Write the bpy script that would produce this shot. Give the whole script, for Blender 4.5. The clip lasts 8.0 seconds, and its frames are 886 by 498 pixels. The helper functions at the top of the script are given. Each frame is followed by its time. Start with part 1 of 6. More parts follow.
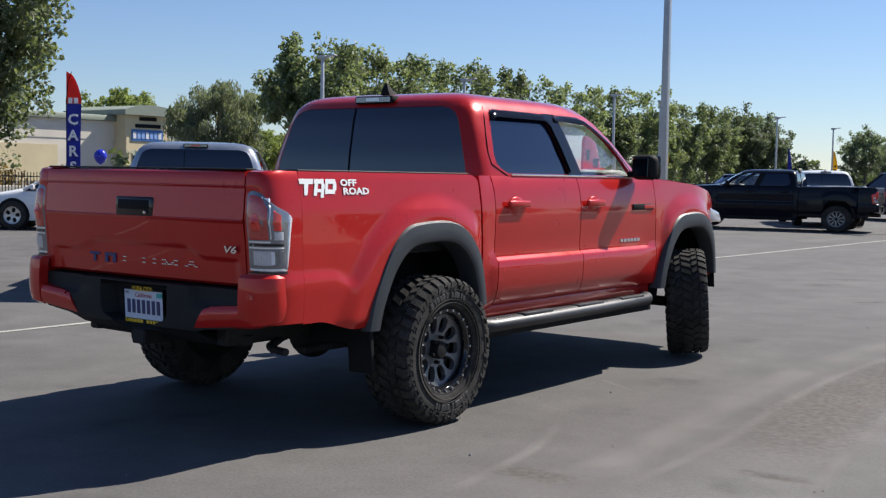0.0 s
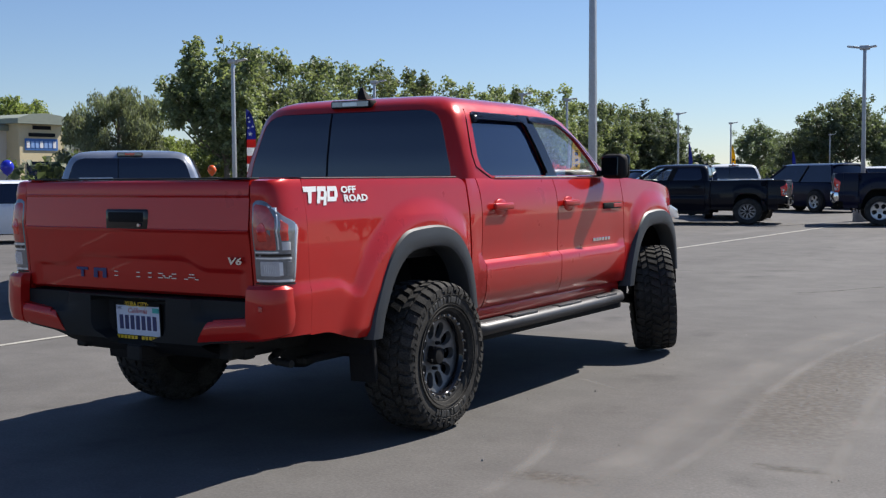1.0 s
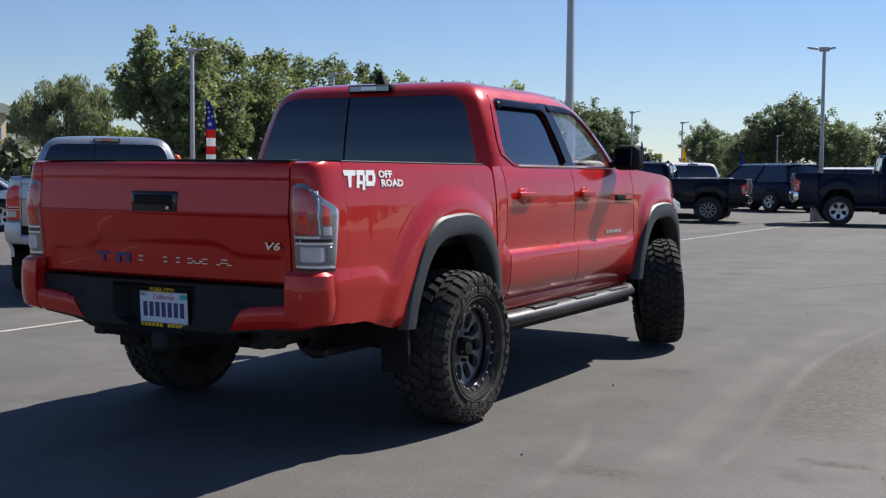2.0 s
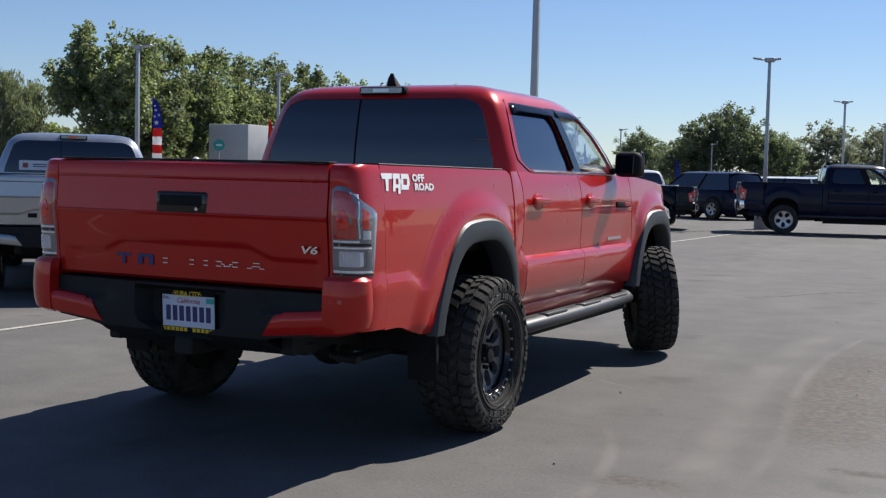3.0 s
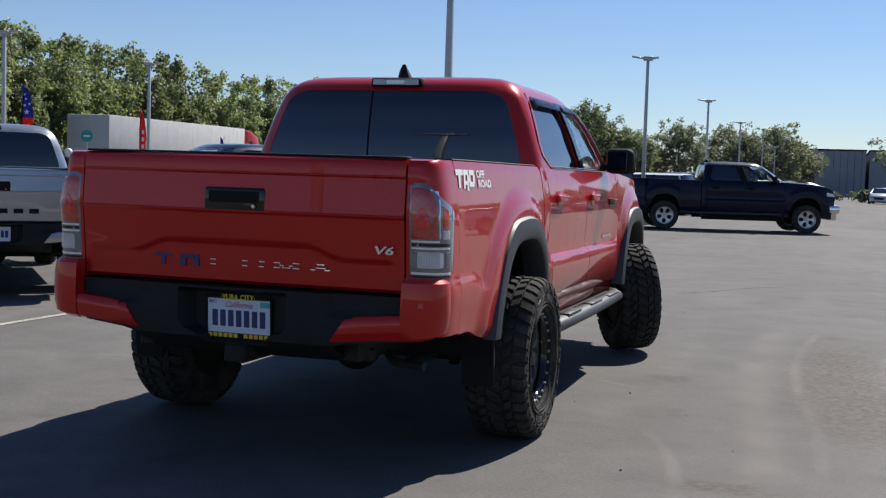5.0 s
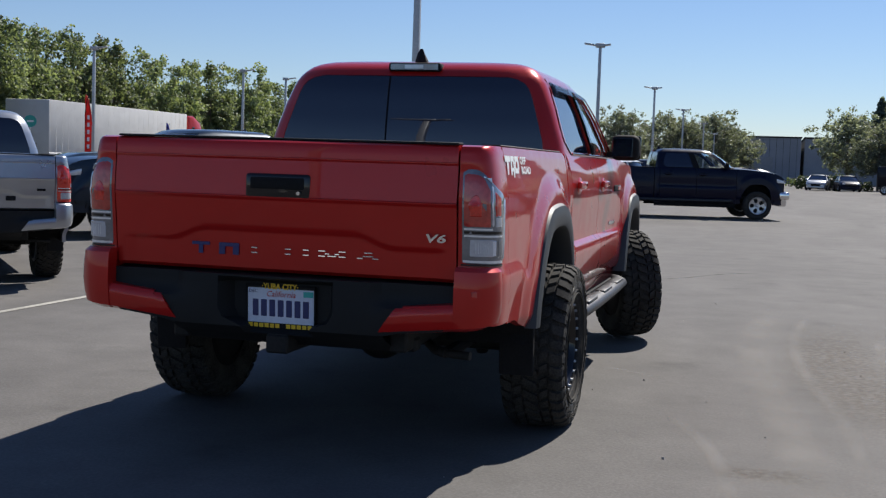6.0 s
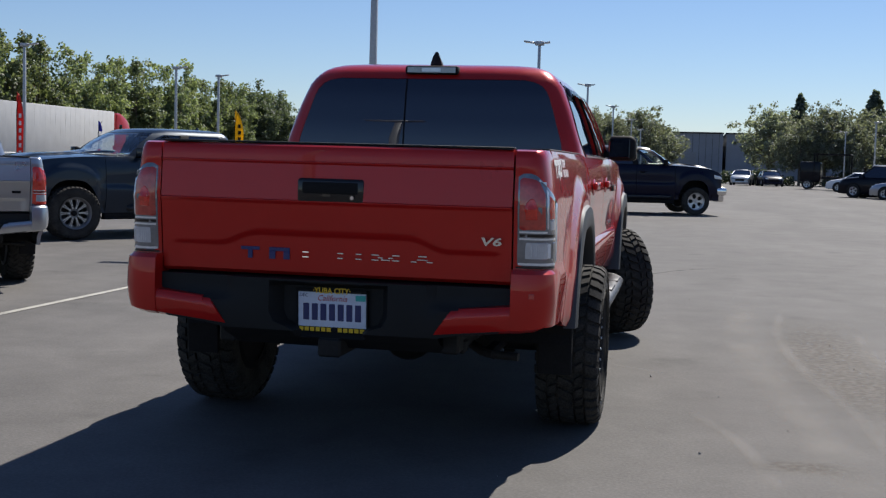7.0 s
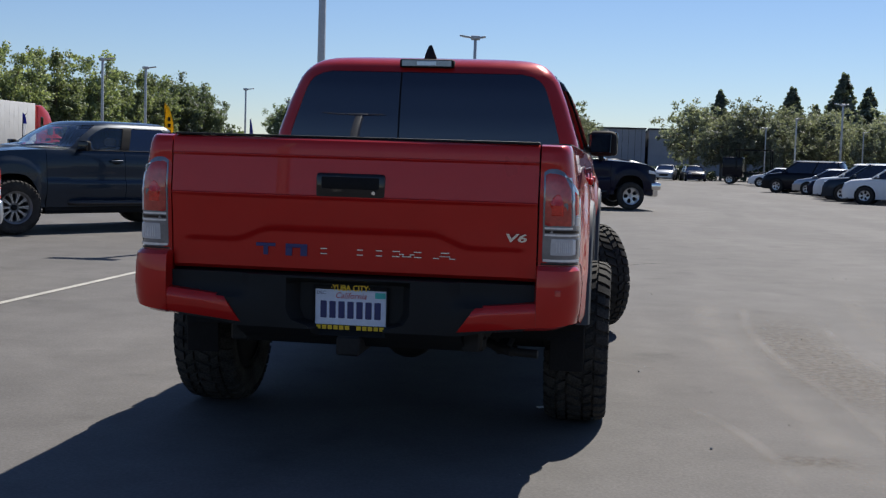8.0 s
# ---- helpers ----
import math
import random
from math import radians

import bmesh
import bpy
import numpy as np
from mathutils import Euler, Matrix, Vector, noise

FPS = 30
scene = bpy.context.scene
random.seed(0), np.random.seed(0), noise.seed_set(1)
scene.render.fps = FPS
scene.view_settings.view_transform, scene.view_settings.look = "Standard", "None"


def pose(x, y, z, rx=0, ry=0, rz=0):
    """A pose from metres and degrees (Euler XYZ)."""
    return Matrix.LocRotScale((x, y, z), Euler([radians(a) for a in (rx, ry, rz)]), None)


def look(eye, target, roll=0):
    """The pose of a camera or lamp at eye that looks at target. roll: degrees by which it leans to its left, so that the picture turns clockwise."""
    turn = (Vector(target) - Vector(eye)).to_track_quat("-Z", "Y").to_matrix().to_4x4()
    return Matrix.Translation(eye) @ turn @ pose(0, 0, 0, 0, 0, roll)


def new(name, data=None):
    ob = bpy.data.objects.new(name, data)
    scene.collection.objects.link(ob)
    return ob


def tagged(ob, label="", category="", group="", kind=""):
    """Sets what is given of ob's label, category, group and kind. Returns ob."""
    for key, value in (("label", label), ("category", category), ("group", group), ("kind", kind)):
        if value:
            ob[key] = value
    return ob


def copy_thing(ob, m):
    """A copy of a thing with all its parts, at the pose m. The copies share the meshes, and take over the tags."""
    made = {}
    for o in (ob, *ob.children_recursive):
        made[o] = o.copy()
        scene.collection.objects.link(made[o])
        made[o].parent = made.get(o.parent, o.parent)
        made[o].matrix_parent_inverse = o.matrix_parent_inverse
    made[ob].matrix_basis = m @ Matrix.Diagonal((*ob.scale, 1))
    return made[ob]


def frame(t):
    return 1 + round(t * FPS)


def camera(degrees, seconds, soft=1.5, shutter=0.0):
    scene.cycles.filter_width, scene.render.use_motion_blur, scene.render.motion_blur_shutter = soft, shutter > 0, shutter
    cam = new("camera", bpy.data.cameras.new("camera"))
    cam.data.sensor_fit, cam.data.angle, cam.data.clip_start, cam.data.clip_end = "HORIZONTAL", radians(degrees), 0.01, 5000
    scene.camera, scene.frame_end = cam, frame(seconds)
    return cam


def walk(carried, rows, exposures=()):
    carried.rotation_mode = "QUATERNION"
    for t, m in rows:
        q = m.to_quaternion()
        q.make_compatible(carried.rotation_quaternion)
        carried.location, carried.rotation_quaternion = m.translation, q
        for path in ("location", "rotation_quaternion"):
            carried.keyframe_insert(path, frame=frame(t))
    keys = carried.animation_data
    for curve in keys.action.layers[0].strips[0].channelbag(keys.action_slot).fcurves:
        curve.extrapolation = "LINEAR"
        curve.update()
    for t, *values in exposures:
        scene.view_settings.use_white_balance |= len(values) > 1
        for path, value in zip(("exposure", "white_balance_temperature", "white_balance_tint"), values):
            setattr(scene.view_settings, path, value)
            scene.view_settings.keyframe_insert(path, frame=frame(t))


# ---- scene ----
cam = camera(41.2, 8.0, soft=1.3)
PATH = [
    (0, (4.818, -5.242, 1.363), (3.634, -3.635, 1.239), 1.0),
    (0.5, (4.611, -5.368, 1.36), (3.506, -3.706, 1.233), 0.0),
    (1, (4.367, -5.479, 1.375), (3.321, -3.779, 1.254), -0.4),
    (1.5, (4.131, -5.498, 1.327), (3.12, -3.777, 1.205), -0.1),
    (3, (3.427, -5.703, 1.324), (2.562, -3.903, 1.203), 1.4),
    (3.5, (3.21, -5.702, 1.3), (2.373, -3.888, 1.199), 1.4),
    (4, (2.952, -5.72, 1.307), (2.146, -3.893, 1.197), 1.4),
    (4.5, (2.707, -5.741, 1.291), (2.011, -3.868, 1.188), 1.6),
    (5, (2.438, -5.831, 1.308), (1.806, -3.938, 1.184), 1.8),
    (6.5, (1.728, -5.96, 1.289), (1.256, -4.022, 1.142), 1.7),
    (7, (1.472, -6.076, 1.311), (1.065, -4.124, 1.165), 1.6),
    (7.5, (1.299, -6.076, 1.294), (0.955, -4.112, 1.15), 1.9),
    (8, (1.054, -6.072, 1.302), (0.776, -4.097, 1.15), 1.8),
]
walk(cam, [(t, look(eye, target, roll)) for t, eye, target, roll in PATH], [(0, 0.90), (1.5, 0.83), (4, 0.75), (8, 0.66)])

# ---- world and sun ----
SUN = Vector((-0.30, -0.93, -1.0)).normalized()      # the way the sunlight goes
sun_el = math.asin(-SUN.z)
sun_az = math.atan2(-SUN.x, -SUN.y)                  # clockwise from +y
world = bpy.data.worlds.new("sky")
world.use_nodes = True
scene.world = world
wn = world.node_tree.nodes
sky = wn.new("ShaderNodeTexSky")
sky.sky_type = "NISHITA"
sky.sun_disc = False
sky.sun_elevation = sun_el
sky.sun_rotation = sun_az
sky.altitude = 20
sky.air_density = 1.0
sky.dust_density = 0.0
sky.ozone_density = 3.0
deep = wn.new("ShaderNodeMix")
deep.data_type = "RGBA"
deep.blend_type = "MULTIPLY"
deep.inputs["Factor"].default_value = 1.0
deep.inputs["B"].default_value = (0.93, 1.0, 1.21, 1)
world.node_tree.links.new(sky.outputs[0], deep.inputs["A"])
world.node_tree.links.new(deep.outputs["Result"], wn["Background"].inputs[0])
wn["Background"].inputs[1].default_value = 0.049
sun_data = bpy.data.lights.new("sun", "SUN")
sun_data.energy = 4.3
sun_data.angle = radians(0.5)
sun_data.color = (1.0, 0.95, 0.88)
sun = new("sun", sun_data)
sun.rotation_mode = "QUATERNION"
sun.rotation_quaternion = SUN.to_track_quat("-Z", "Y")
sun.location = (8, 25, 30)

# ---- materials ----
def mat(name, base, rough=0.5, metal=0.0, vary=0.0, scale=3.0, fine=60.0, bump=0.0, bump_dist=0.004, coat=0.0,
        emit=None, emit_strength=0.0, rough_vary=0.0, spec=0.5, piece=0.0, tint=None, stretch=(1, 1, 1)):
    """A surface with two scales of mottling in colour, roughness and relief."""
    m = bpy.data.materials.new(name)
    m.use_nodes = True
    nt = m.node_tree
    n, l = nt.nodes, nt.links
    b = n["Principled BSDF"]
    b.inputs["Base Color"].default_value = (*base, 1)
    b.inputs["Roughness"].default_value = rough
    b.inputs["Metallic"].default_value = metal
    b.inputs["Specular IOR Level"].default_value = spec
    b.inputs["Coat Weight"].default_value = coat
    b.inputs["Coat Roughness"].default_value = 0.03
    if emit:
        b.inputs["Emission Color"].default_value = (*emit, 1)
        b.inputs["Emission Strength"].default_value = emit_strength
    if vary or bump or rough_vary or piece:
        tc = n.new("ShaderNodeTexCoord")
        mp = n.new("ShaderNodeMapping")
        mp.inputs["Scale"].default_value = stretch
        l.new(tc.outputs["Object"], mp.inputs[0])
        big = n.new("ShaderNodeTexNoise")
        big.inputs["Scale"].default_value = scale
        big.inputs["Detail"].default_value = 4
        small = n.new("ShaderNodeTexNoise")
        small.inputs["Scale"].default_value = fine
        small.inputs["Detail"].default_value = 3
        l.new(mp.outputs[0], big.inputs[0])
        l.new(mp.outputs[0], small.inputs[0])
        add = n.new("ShaderNodeMath")
        add.operation = "ADD"
        l.new(big.outputs["Fac"], add.inputs[0])
        l.new(small.outputs["Fac"], add.inputs[1])
        value = add.outputs[0]
        if vary:
            ramp = n.new("ShaderNodeMapRange")
            ramp.inputs["From Min"].default_value = 0.7
            ramp.inputs["From Max"].default_value = 1.3
            l.new(value, ramp.inputs["Value"])
            mix = n.new("ShaderNodeMix")
            mix.data_type = "RGBA"
            lo = [c * (1 - vary) for c in base]
            hi = [min(1, c * (1 + vary)) for c in (tint or base)]
            mix.inputs["A"].default_value = (*lo, 1)
            mix.inputs["B"].default_value = (*hi, 1)
            l.new(ramp.outputs[0], mix.inputs["Factor"])
            out = mix.outputs["Result"]
            if piece:
                info = n.new("ShaderNodeObjectInfo")
                geo = n.new("ShaderNodeNewGeometry")
                both = n.new("ShaderNodeMath")
                both.operation = "ADD"
                l.new(info.outputs["Random"], both.inputs[0])
                l.new(geo.outputs["Random Per Island"], both.inputs[1])
                pr = n.new("ShaderNodeMapRange")
                pr.inputs["From Max"].default_value = 2.0
                pr.inputs["To Min"].default_value = 1 - piece
                pr.inputs["To Max"].default_value = 1 + piece
                l.new(both.outputs[0], pr.inputs["Value"])
                hsv = n.new("ShaderNodeHueSaturation")
                l.new(out, hsv.inputs["Color"])
                l.new(pr.outputs[0], hsv.inputs["Value"])
                out = hsv.outputs[0]
            l.new(out, b.inputs["Base Color"])
        if rough_vary:
            rr = n.new("ShaderNodeMapRange")
            rr.inputs["From Min"].default_value = 0.7
            rr.inputs["From Max"].default_value = 1.3
            rr.inputs["To Min"].default_value = max(0, rough - rough_vary)
            rr.inputs["To Max"].default_value = min(1, rough + rough_vary)
            l.new(value, rr.inputs["Value"])
            l.new(rr.outputs[0], b.inputs["Roughness"])
        if bump:
            bp = n.new("ShaderNodeBump")
            bp.inputs["Strength"].default_value = bump
            bp.inputs["Distance"].default_value = bump_dist
            l.new(small.outputs["Fac"], bp.inputs["Height"])
            l.new(bp.outputs[0], b.inputs["Normal"])
    return m


def car_paint(name, base, flake=0.25, dirt=0.04, coat=0.85):
    """Metallic paint under a clear coat, with a light film of road dust."""
    m = mat(name, base, 0.32, flake, vary=dirt, scale=1.3, fine=9, coat=coat, rough_vary=0.05, spec=0.15)
    b = m.node_tree.nodes["Principled BSDF"]
    b.inputs["Coat Roughness"].default_value = 0.012
    b.inputs["Coat IOR"].default_value = 1.33
    return m


def glass_mat(name, tint, clear, ior=1.5):
    """Thin tinted window glass: part lets light through, the rest is gloss over dark blue."""
    m = bpy.data.materials.new(name)
    m.use_nodes = True
    n, l = m.node_tree.nodes, m.node_tree.links
    b = n["Principled BSDF"]
    # blue base puts part of the sky's reflection into the glass colour
    b.inputs["Base Color"].default_value = (0.006, 0.012, 0.042, 1)
    b.inputs["Roughness"].default_value = 0.02
    b.inputs["Specular IOR Level"].default_value = 0.6
    tr = n.new("ShaderNodeBsdfTransparent")
    tr.inputs[0].default_value = (*tint, 1)
    mx = n.new("ShaderNodeMixShader")
    mx.inputs[0].default_value = 1 - clear
    l.new(tr.outputs[0], mx.inputs[1])
    l.new(b.outputs[0], mx.inputs[2])
    gl = n.new("ShaderNodeBsdfGlossy")
    gl.inputs["Roughness"].default_value = 0.01
    fr = n.new("ShaderNodeFresnel")
    fr.inputs[0].default_value = ior
    top = n.new("ShaderNodeMixShader")
    l.new(fr.outputs[0], top.inputs[0])
    l.new(mx.outputs[0], top.inputs[1])
    l.new(gl.outputs[0], top.inputs[2])
    l.new(top.outputs[0], n["Material Output"].inputs[0])
    return m


RED = car_paint("deep_red_paint", (0.46, 0.012, 0.009), 0.20, coat=1.0)
RED.node_tree.nodes["Principled BSDF"].inputs["Coat IOR"].default_value = 1.37
SILVER = car_paint("silver_paint", (0.42, 0.44, 0.47), 0.8)
BLACKP = car_paint("black_paint", (0.003, 0.004, 0.010), 0.0, coat=0.4)
NAVY = car_paint("dark_navy_paint", (0.003, 0.005, 0.022), 0.0, coat=0.35)
GREYP = car_paint("slate_grey_paint", (0.012, 0.024, 0.042), 0.3)
WHITEP = car_paint("white_paint", (0.78, 0.78, 0.78), 0.0)
PLASTIC = mat("black_textured_plastic", (0.010, 0.011, 0.012), 0.65, spec=0.3, vary=0.25, scale=5, fine=300, bump=0.25, bump_dist=0.001)
FLARE = mat("faded_grey_plastic", (0.030, 0.034, 0.039), 0.5, vary=0.2, scale=4, fine=260, bump=0.2, bump_dist=0.001)
BLACK = mat("matt_black", (0.010, 0.010, 0.011), 0.75, spec=0.2, vary=0.3, scale=6, fine=80)
GLOSSBLACK = mat("gloss_black", (0.008, 0.008, 0.010), 0.08)
RUBBER = mat("tyre_rubber", (0.019, 0.0185, 0.018), 0.85, spec=0.2, vary=0.35, scale=8, fine=120, bump=0.3, bump_dist=0.001, tint=(0.046, 0.043, 0.039))
LETTER = mat("tyre_letter_rubber", (0.035, 0.034, 0.032), 0.6, vary=0.2, scale=20)
RIMGREY = mat("dark_grey_alloy", (0.17, 0.172, 0.178), 0.42, 0.45, vary=0.15, scale=15)
ALLOY = mat("bright_alloy", (0.55, 0.55, 0.56), 0.3, 0.85, vary=0.1, scale=10)
CHROME = mat("chrome", (0.75, 0.75, 0.77), 0.08, 1.0)
MIRROR = mat("tinted_mirror", (0.09, 0.095, 0.105), 0.03, 1.0)
STEEL = mat("satin_dark_steel_tube", (0.040, 0.040, 0.043), 0.46, 0.35, vary=0.2, scale=9, rough_vary=0.10)
UNDER = mat("underbody_steel", (0.012, 0.012, 0.012), 0.75, 0.2, vary=0.4, scale=6)
GLASSD = glass_mat("privacy_glass", (0.04, 0.045, 0.06), 0.35, 1.6)
GLASSC = mat("clear_window_glass", (0.90, 0.95, 0.93), 0.0)
GLASSC.node_tree.nodes["Principled BSDF"].inputs["Transmission Weight"].default_value = 1.0
LENSR = mat("red_lens", (0.72, 0.030, 0.016), 0.08, vary=0.25, scale=40, fine=200, coat=1.0)
LENSSMOKE = mat("smoked_red_lens", (0.50, 0.05, 0.038), 0.06, vary=0.2, scale=20, coat=1.0)
LENSH = mat("lamp_housing", (0.20, 0.21, 0.23), 0.10, 0.40, vary=0.2, scale=20, coat=1.0)
LAMPSILVER = mat("lamp_silver", (0.82, 0.84, 0.86), 0.18, 0.35, vary=0.1, scale=30, coat=1.0)
LENSG = mat("grey_clear_lens", (0.52, 0.55, 0.60), 0.08, 0.3, vary=0.10, scale=12, fine=60, coat=1.0)
LENSC = mat("clear_ribbed_lens", (0.78, 0.80, 0.83), 0.10, 0.15, vary=0.10, scale=12, fine=60, coat=1.0)
INTERIOR = mat("cabin_fabric", (0.06, 0.06, 0.062), 0.8, vary=0.3, scale=10, fine=120)
HEADLINER = mat("headliner_cloth", (0.35, 0.34, 0.32), 0.9, vary=0.1)
WHITEV = mat("white_vinyl", (0.82, 0.82, 0.80), 0.35, vary=0.04, scale=20)
PLATEM = mat("plate_enamel", (0.62, 0.68, 0.80), 0.35, vary=0.04, scale=30)
INKBLUE = mat("navy_ink", (0.02, 0.03, 0.13), 0.4)
INKRED = mat("red_ink", (0.45, 0.05, 0.06), 0.4)
YELLOWINK = mat("yellow_ink", (0.80, 0.52, 0.02), 0.4)
BLUEVINYL = mat("blue_vinyl", (0.014, 0.022, 0.13), 0.35)
TEAL = mat("teal_sticker", (0.05, 0.45, 0.42), 0.5)

# ---- building helpers ----
def mesh_of(bm, name, smooth=None):
    bmesh.ops.recalc_face_normals(bm, faces=bm.faces[:])
    me = bpy.data.meshes.new(name)
    bm.to_mesh(me)
    bm.free()
    if smooth is not None:
        me.shade_smooth()
        me.set_sharp_from_angle(angle=radians(smooth))
    return me


def part(name, bm, material, parent=None, label="", smooth=35, m=None):
    """Links a bmesh as one mesh object, under parent if there is one."""
    me = mesh_of(bm, name, smooth)
    me.materials.append(material)
    ob = new(name, me)
    if parent is not None:
        ob.parent = parent
    if m is not None:
        ob.matrix_basis = m
    if label:
        ob["label"] = label
    return ob


def share(ob, name, parent, m):
    """Another object on the same mesh."""
    o = new(name, ob.data)
    o.parent = parent
    o.matrix_basis = m
    if "label" in ob:
        o["label"] = ob["label"]
    return o


def thing(name, m, label, category, group="", kind=""):
    e = new(name)
    e.empty_display_size = 0.2
    e.matrix_basis = m
    return tagged(e, label, category, group, kind)


def add_box(bm, x0, x1, y0, y1, z0, z1, bevel=0.0, seg=1, m=None):
    """A box into bm, bevelled."""
    r = bmesh.ops.create_cube(bm, size=1)
    vs = r["verts"]
    for v in vs:
        v.co = Vector(((x0 + x1) / 2 + v.co.x * (x1 - x0), (y0 + y1) / 2 + v.co.y * (y1 - y0), (z0 + z1) / 2 + v.co.z * (z1 - z0)))
    if bevel:
        es = {e for v in vs for e in v.link_edges}
        r = bmesh.ops.bevel(bm, geom=list(es), offset=bevel, segments=seg, affect="EDGES", profile=0.5)
        vs = list({v for f in r["faces"] for v in f.verts} | {v for v in vs if v.is_valid})
    if m is not None:
        bmesh.ops.transform(bm, matrix=m, verts=[v for v in vs if v.is_valid])
    return vs


def box(x0, x1, y0, y1, z0, z1, bevel=0.0, seg=1, m=None):
    bm = bmesh.new()
    add_box(bm, x0, x1, y0, y1, z0, z1, bevel, seg, m)
    return bm


def add_cyl(bm, r0, r1, z0, z1, seg=24, m=None, cap=True):
    r = bmesh.ops.create_cone(bm, cap_ends=cap, segments=seg, radius1=r0, radius2=r1, depth=z1 - z0)
    bmesh.ops.translate(bm, vec=(0, 0, (z0 + z1) / 2), verts=r["verts"])
    if m is not None:
        bmesh.ops.transform(bm, matrix=m, verts=r["verts"])
    return r["verts"]


def cyl(r0, r1, z0, z1, seg=24, m=None):
    bm = bmesh.new()
    add_cyl(bm, r0, r1, z0, z1, seg, m)
    return bm


def add_tube(bm, pts, radius, seg=10, cap=True):
    """A round bar along pts; radius is a number or one a point."""
    pts = [Vector(p) for p in pts]
    rad = radius if isinstance(radius, (list, tuple)) else [radius] * len(pts)
    rings = []
    up = Vector((0, 0, 1))
    for i, p in enumerate(pts):
        d = (pts[min(i + 1, len(pts) - 1)] - pts[max(i - 1, 0)]).normalized()
        a = d.cross(up)
        if a.length < 1e-3:
            a = d.cross(Vector((1, 0, 0)))
        a.normalize()
        b = d.cross(a)
        rings.append([bm.verts.new(p + rad[i] * (math.cos(t) * a + math.sin(t) * b)) for t in (2 * math.pi * k / seg for k in range(seg))])
    for r0, r1 in zip(rings, rings[1:]):
        for k in range(seg):
            bm.faces.new((r0[k], r0[(k + 1) % seg], r1[(k + 1) % seg], r1[k]))
    if cap:
        bm.faces.new(rings[0])
        bm.faces.new(rings[-1])


def tube(pts, radius, seg=10):
    bm = bmesh.new()
    add_tube(bm, pts, radius, seg)
    return bm


def add_prism(bm, outline, d0, d1, axes="yzx"):
    """A polygon in two axes, pushed along the third from d0 to d1."""
    ia, ib, ic = ("xyz".index(c) for c in axes)
    def at(a, b, c):
        v = [0, 0, 0]
        v[ia], v[ib], v[ic] = a, b, c
        return bm.verts.new(v)
    lo = [at(a, b, d0) for a, b in outline]
    hi = [at(a, b, d1) for a, b in outline]
    bm.faces.new(lo)
    bm.faces.new(hi)
    k = len(outline)
    for i in range(k):
        bm.faces.new((lo[i], lo[(i + 1) % k], hi[(i + 1) % k], hi[i]))


def prism(outline, d0, d1, axes="yzx", bevel=0.0, seg=2):
    bm = bmesh.new()
    add_prism(bm, outline, d0, d1, axes)
    if bevel:
        bmesh.ops.bevel(bm, geom=bm.edges[:], offset=bevel, segments=seg, affect="EDGES", profile=0.5)
    return bm


def add_grid(bm, rows):
    """Quads between rows of points; equal neighbours merge into triangles."""
    vs = [[bm.verts.new(p) for p in row] for row in rows]
    for r0, r1 in zip(vs, vs[1:]):
        for a, b, c, d in zip(r0, r0[1:], r1[1:], r1):
            bm.faces.new((a, b, c, d))
    return vs


def lettering(name, body, size, material, parent, m, depth=0.002, label="", shear=0.0, width=None, bold=0.0):
    """Words as a mesh, from the built-in font."""
    cu = bpy.data.curves.new(name, "FONT")
    cu.body, cu.size, cu.extrude, cu.shear, cu.offset = body, size, depth, shear, bold
    cu.align_x, cu.align_y = "CENTER", "CENTER"
    cu.resolution_u = 2
    tmp = bpy.data.objects.new(name, cu)
    me = bpy.data.meshes.new_from_object(tmp)
    bpy.data.objects.remove(tmp)
    xs = [v.co.x for v in me.vertices]
    if width:
        k = width / max(1e-6, max(xs) - min(xs))
        for v in me.vertices:
            v.co.x *= k
    me.materials.clear()
    me.materials.append(material)
    ob = new(name, me)
    ob.parent = parent
    ob.matrix_basis = m
    if label:
        ob["label"] = label
    return ob


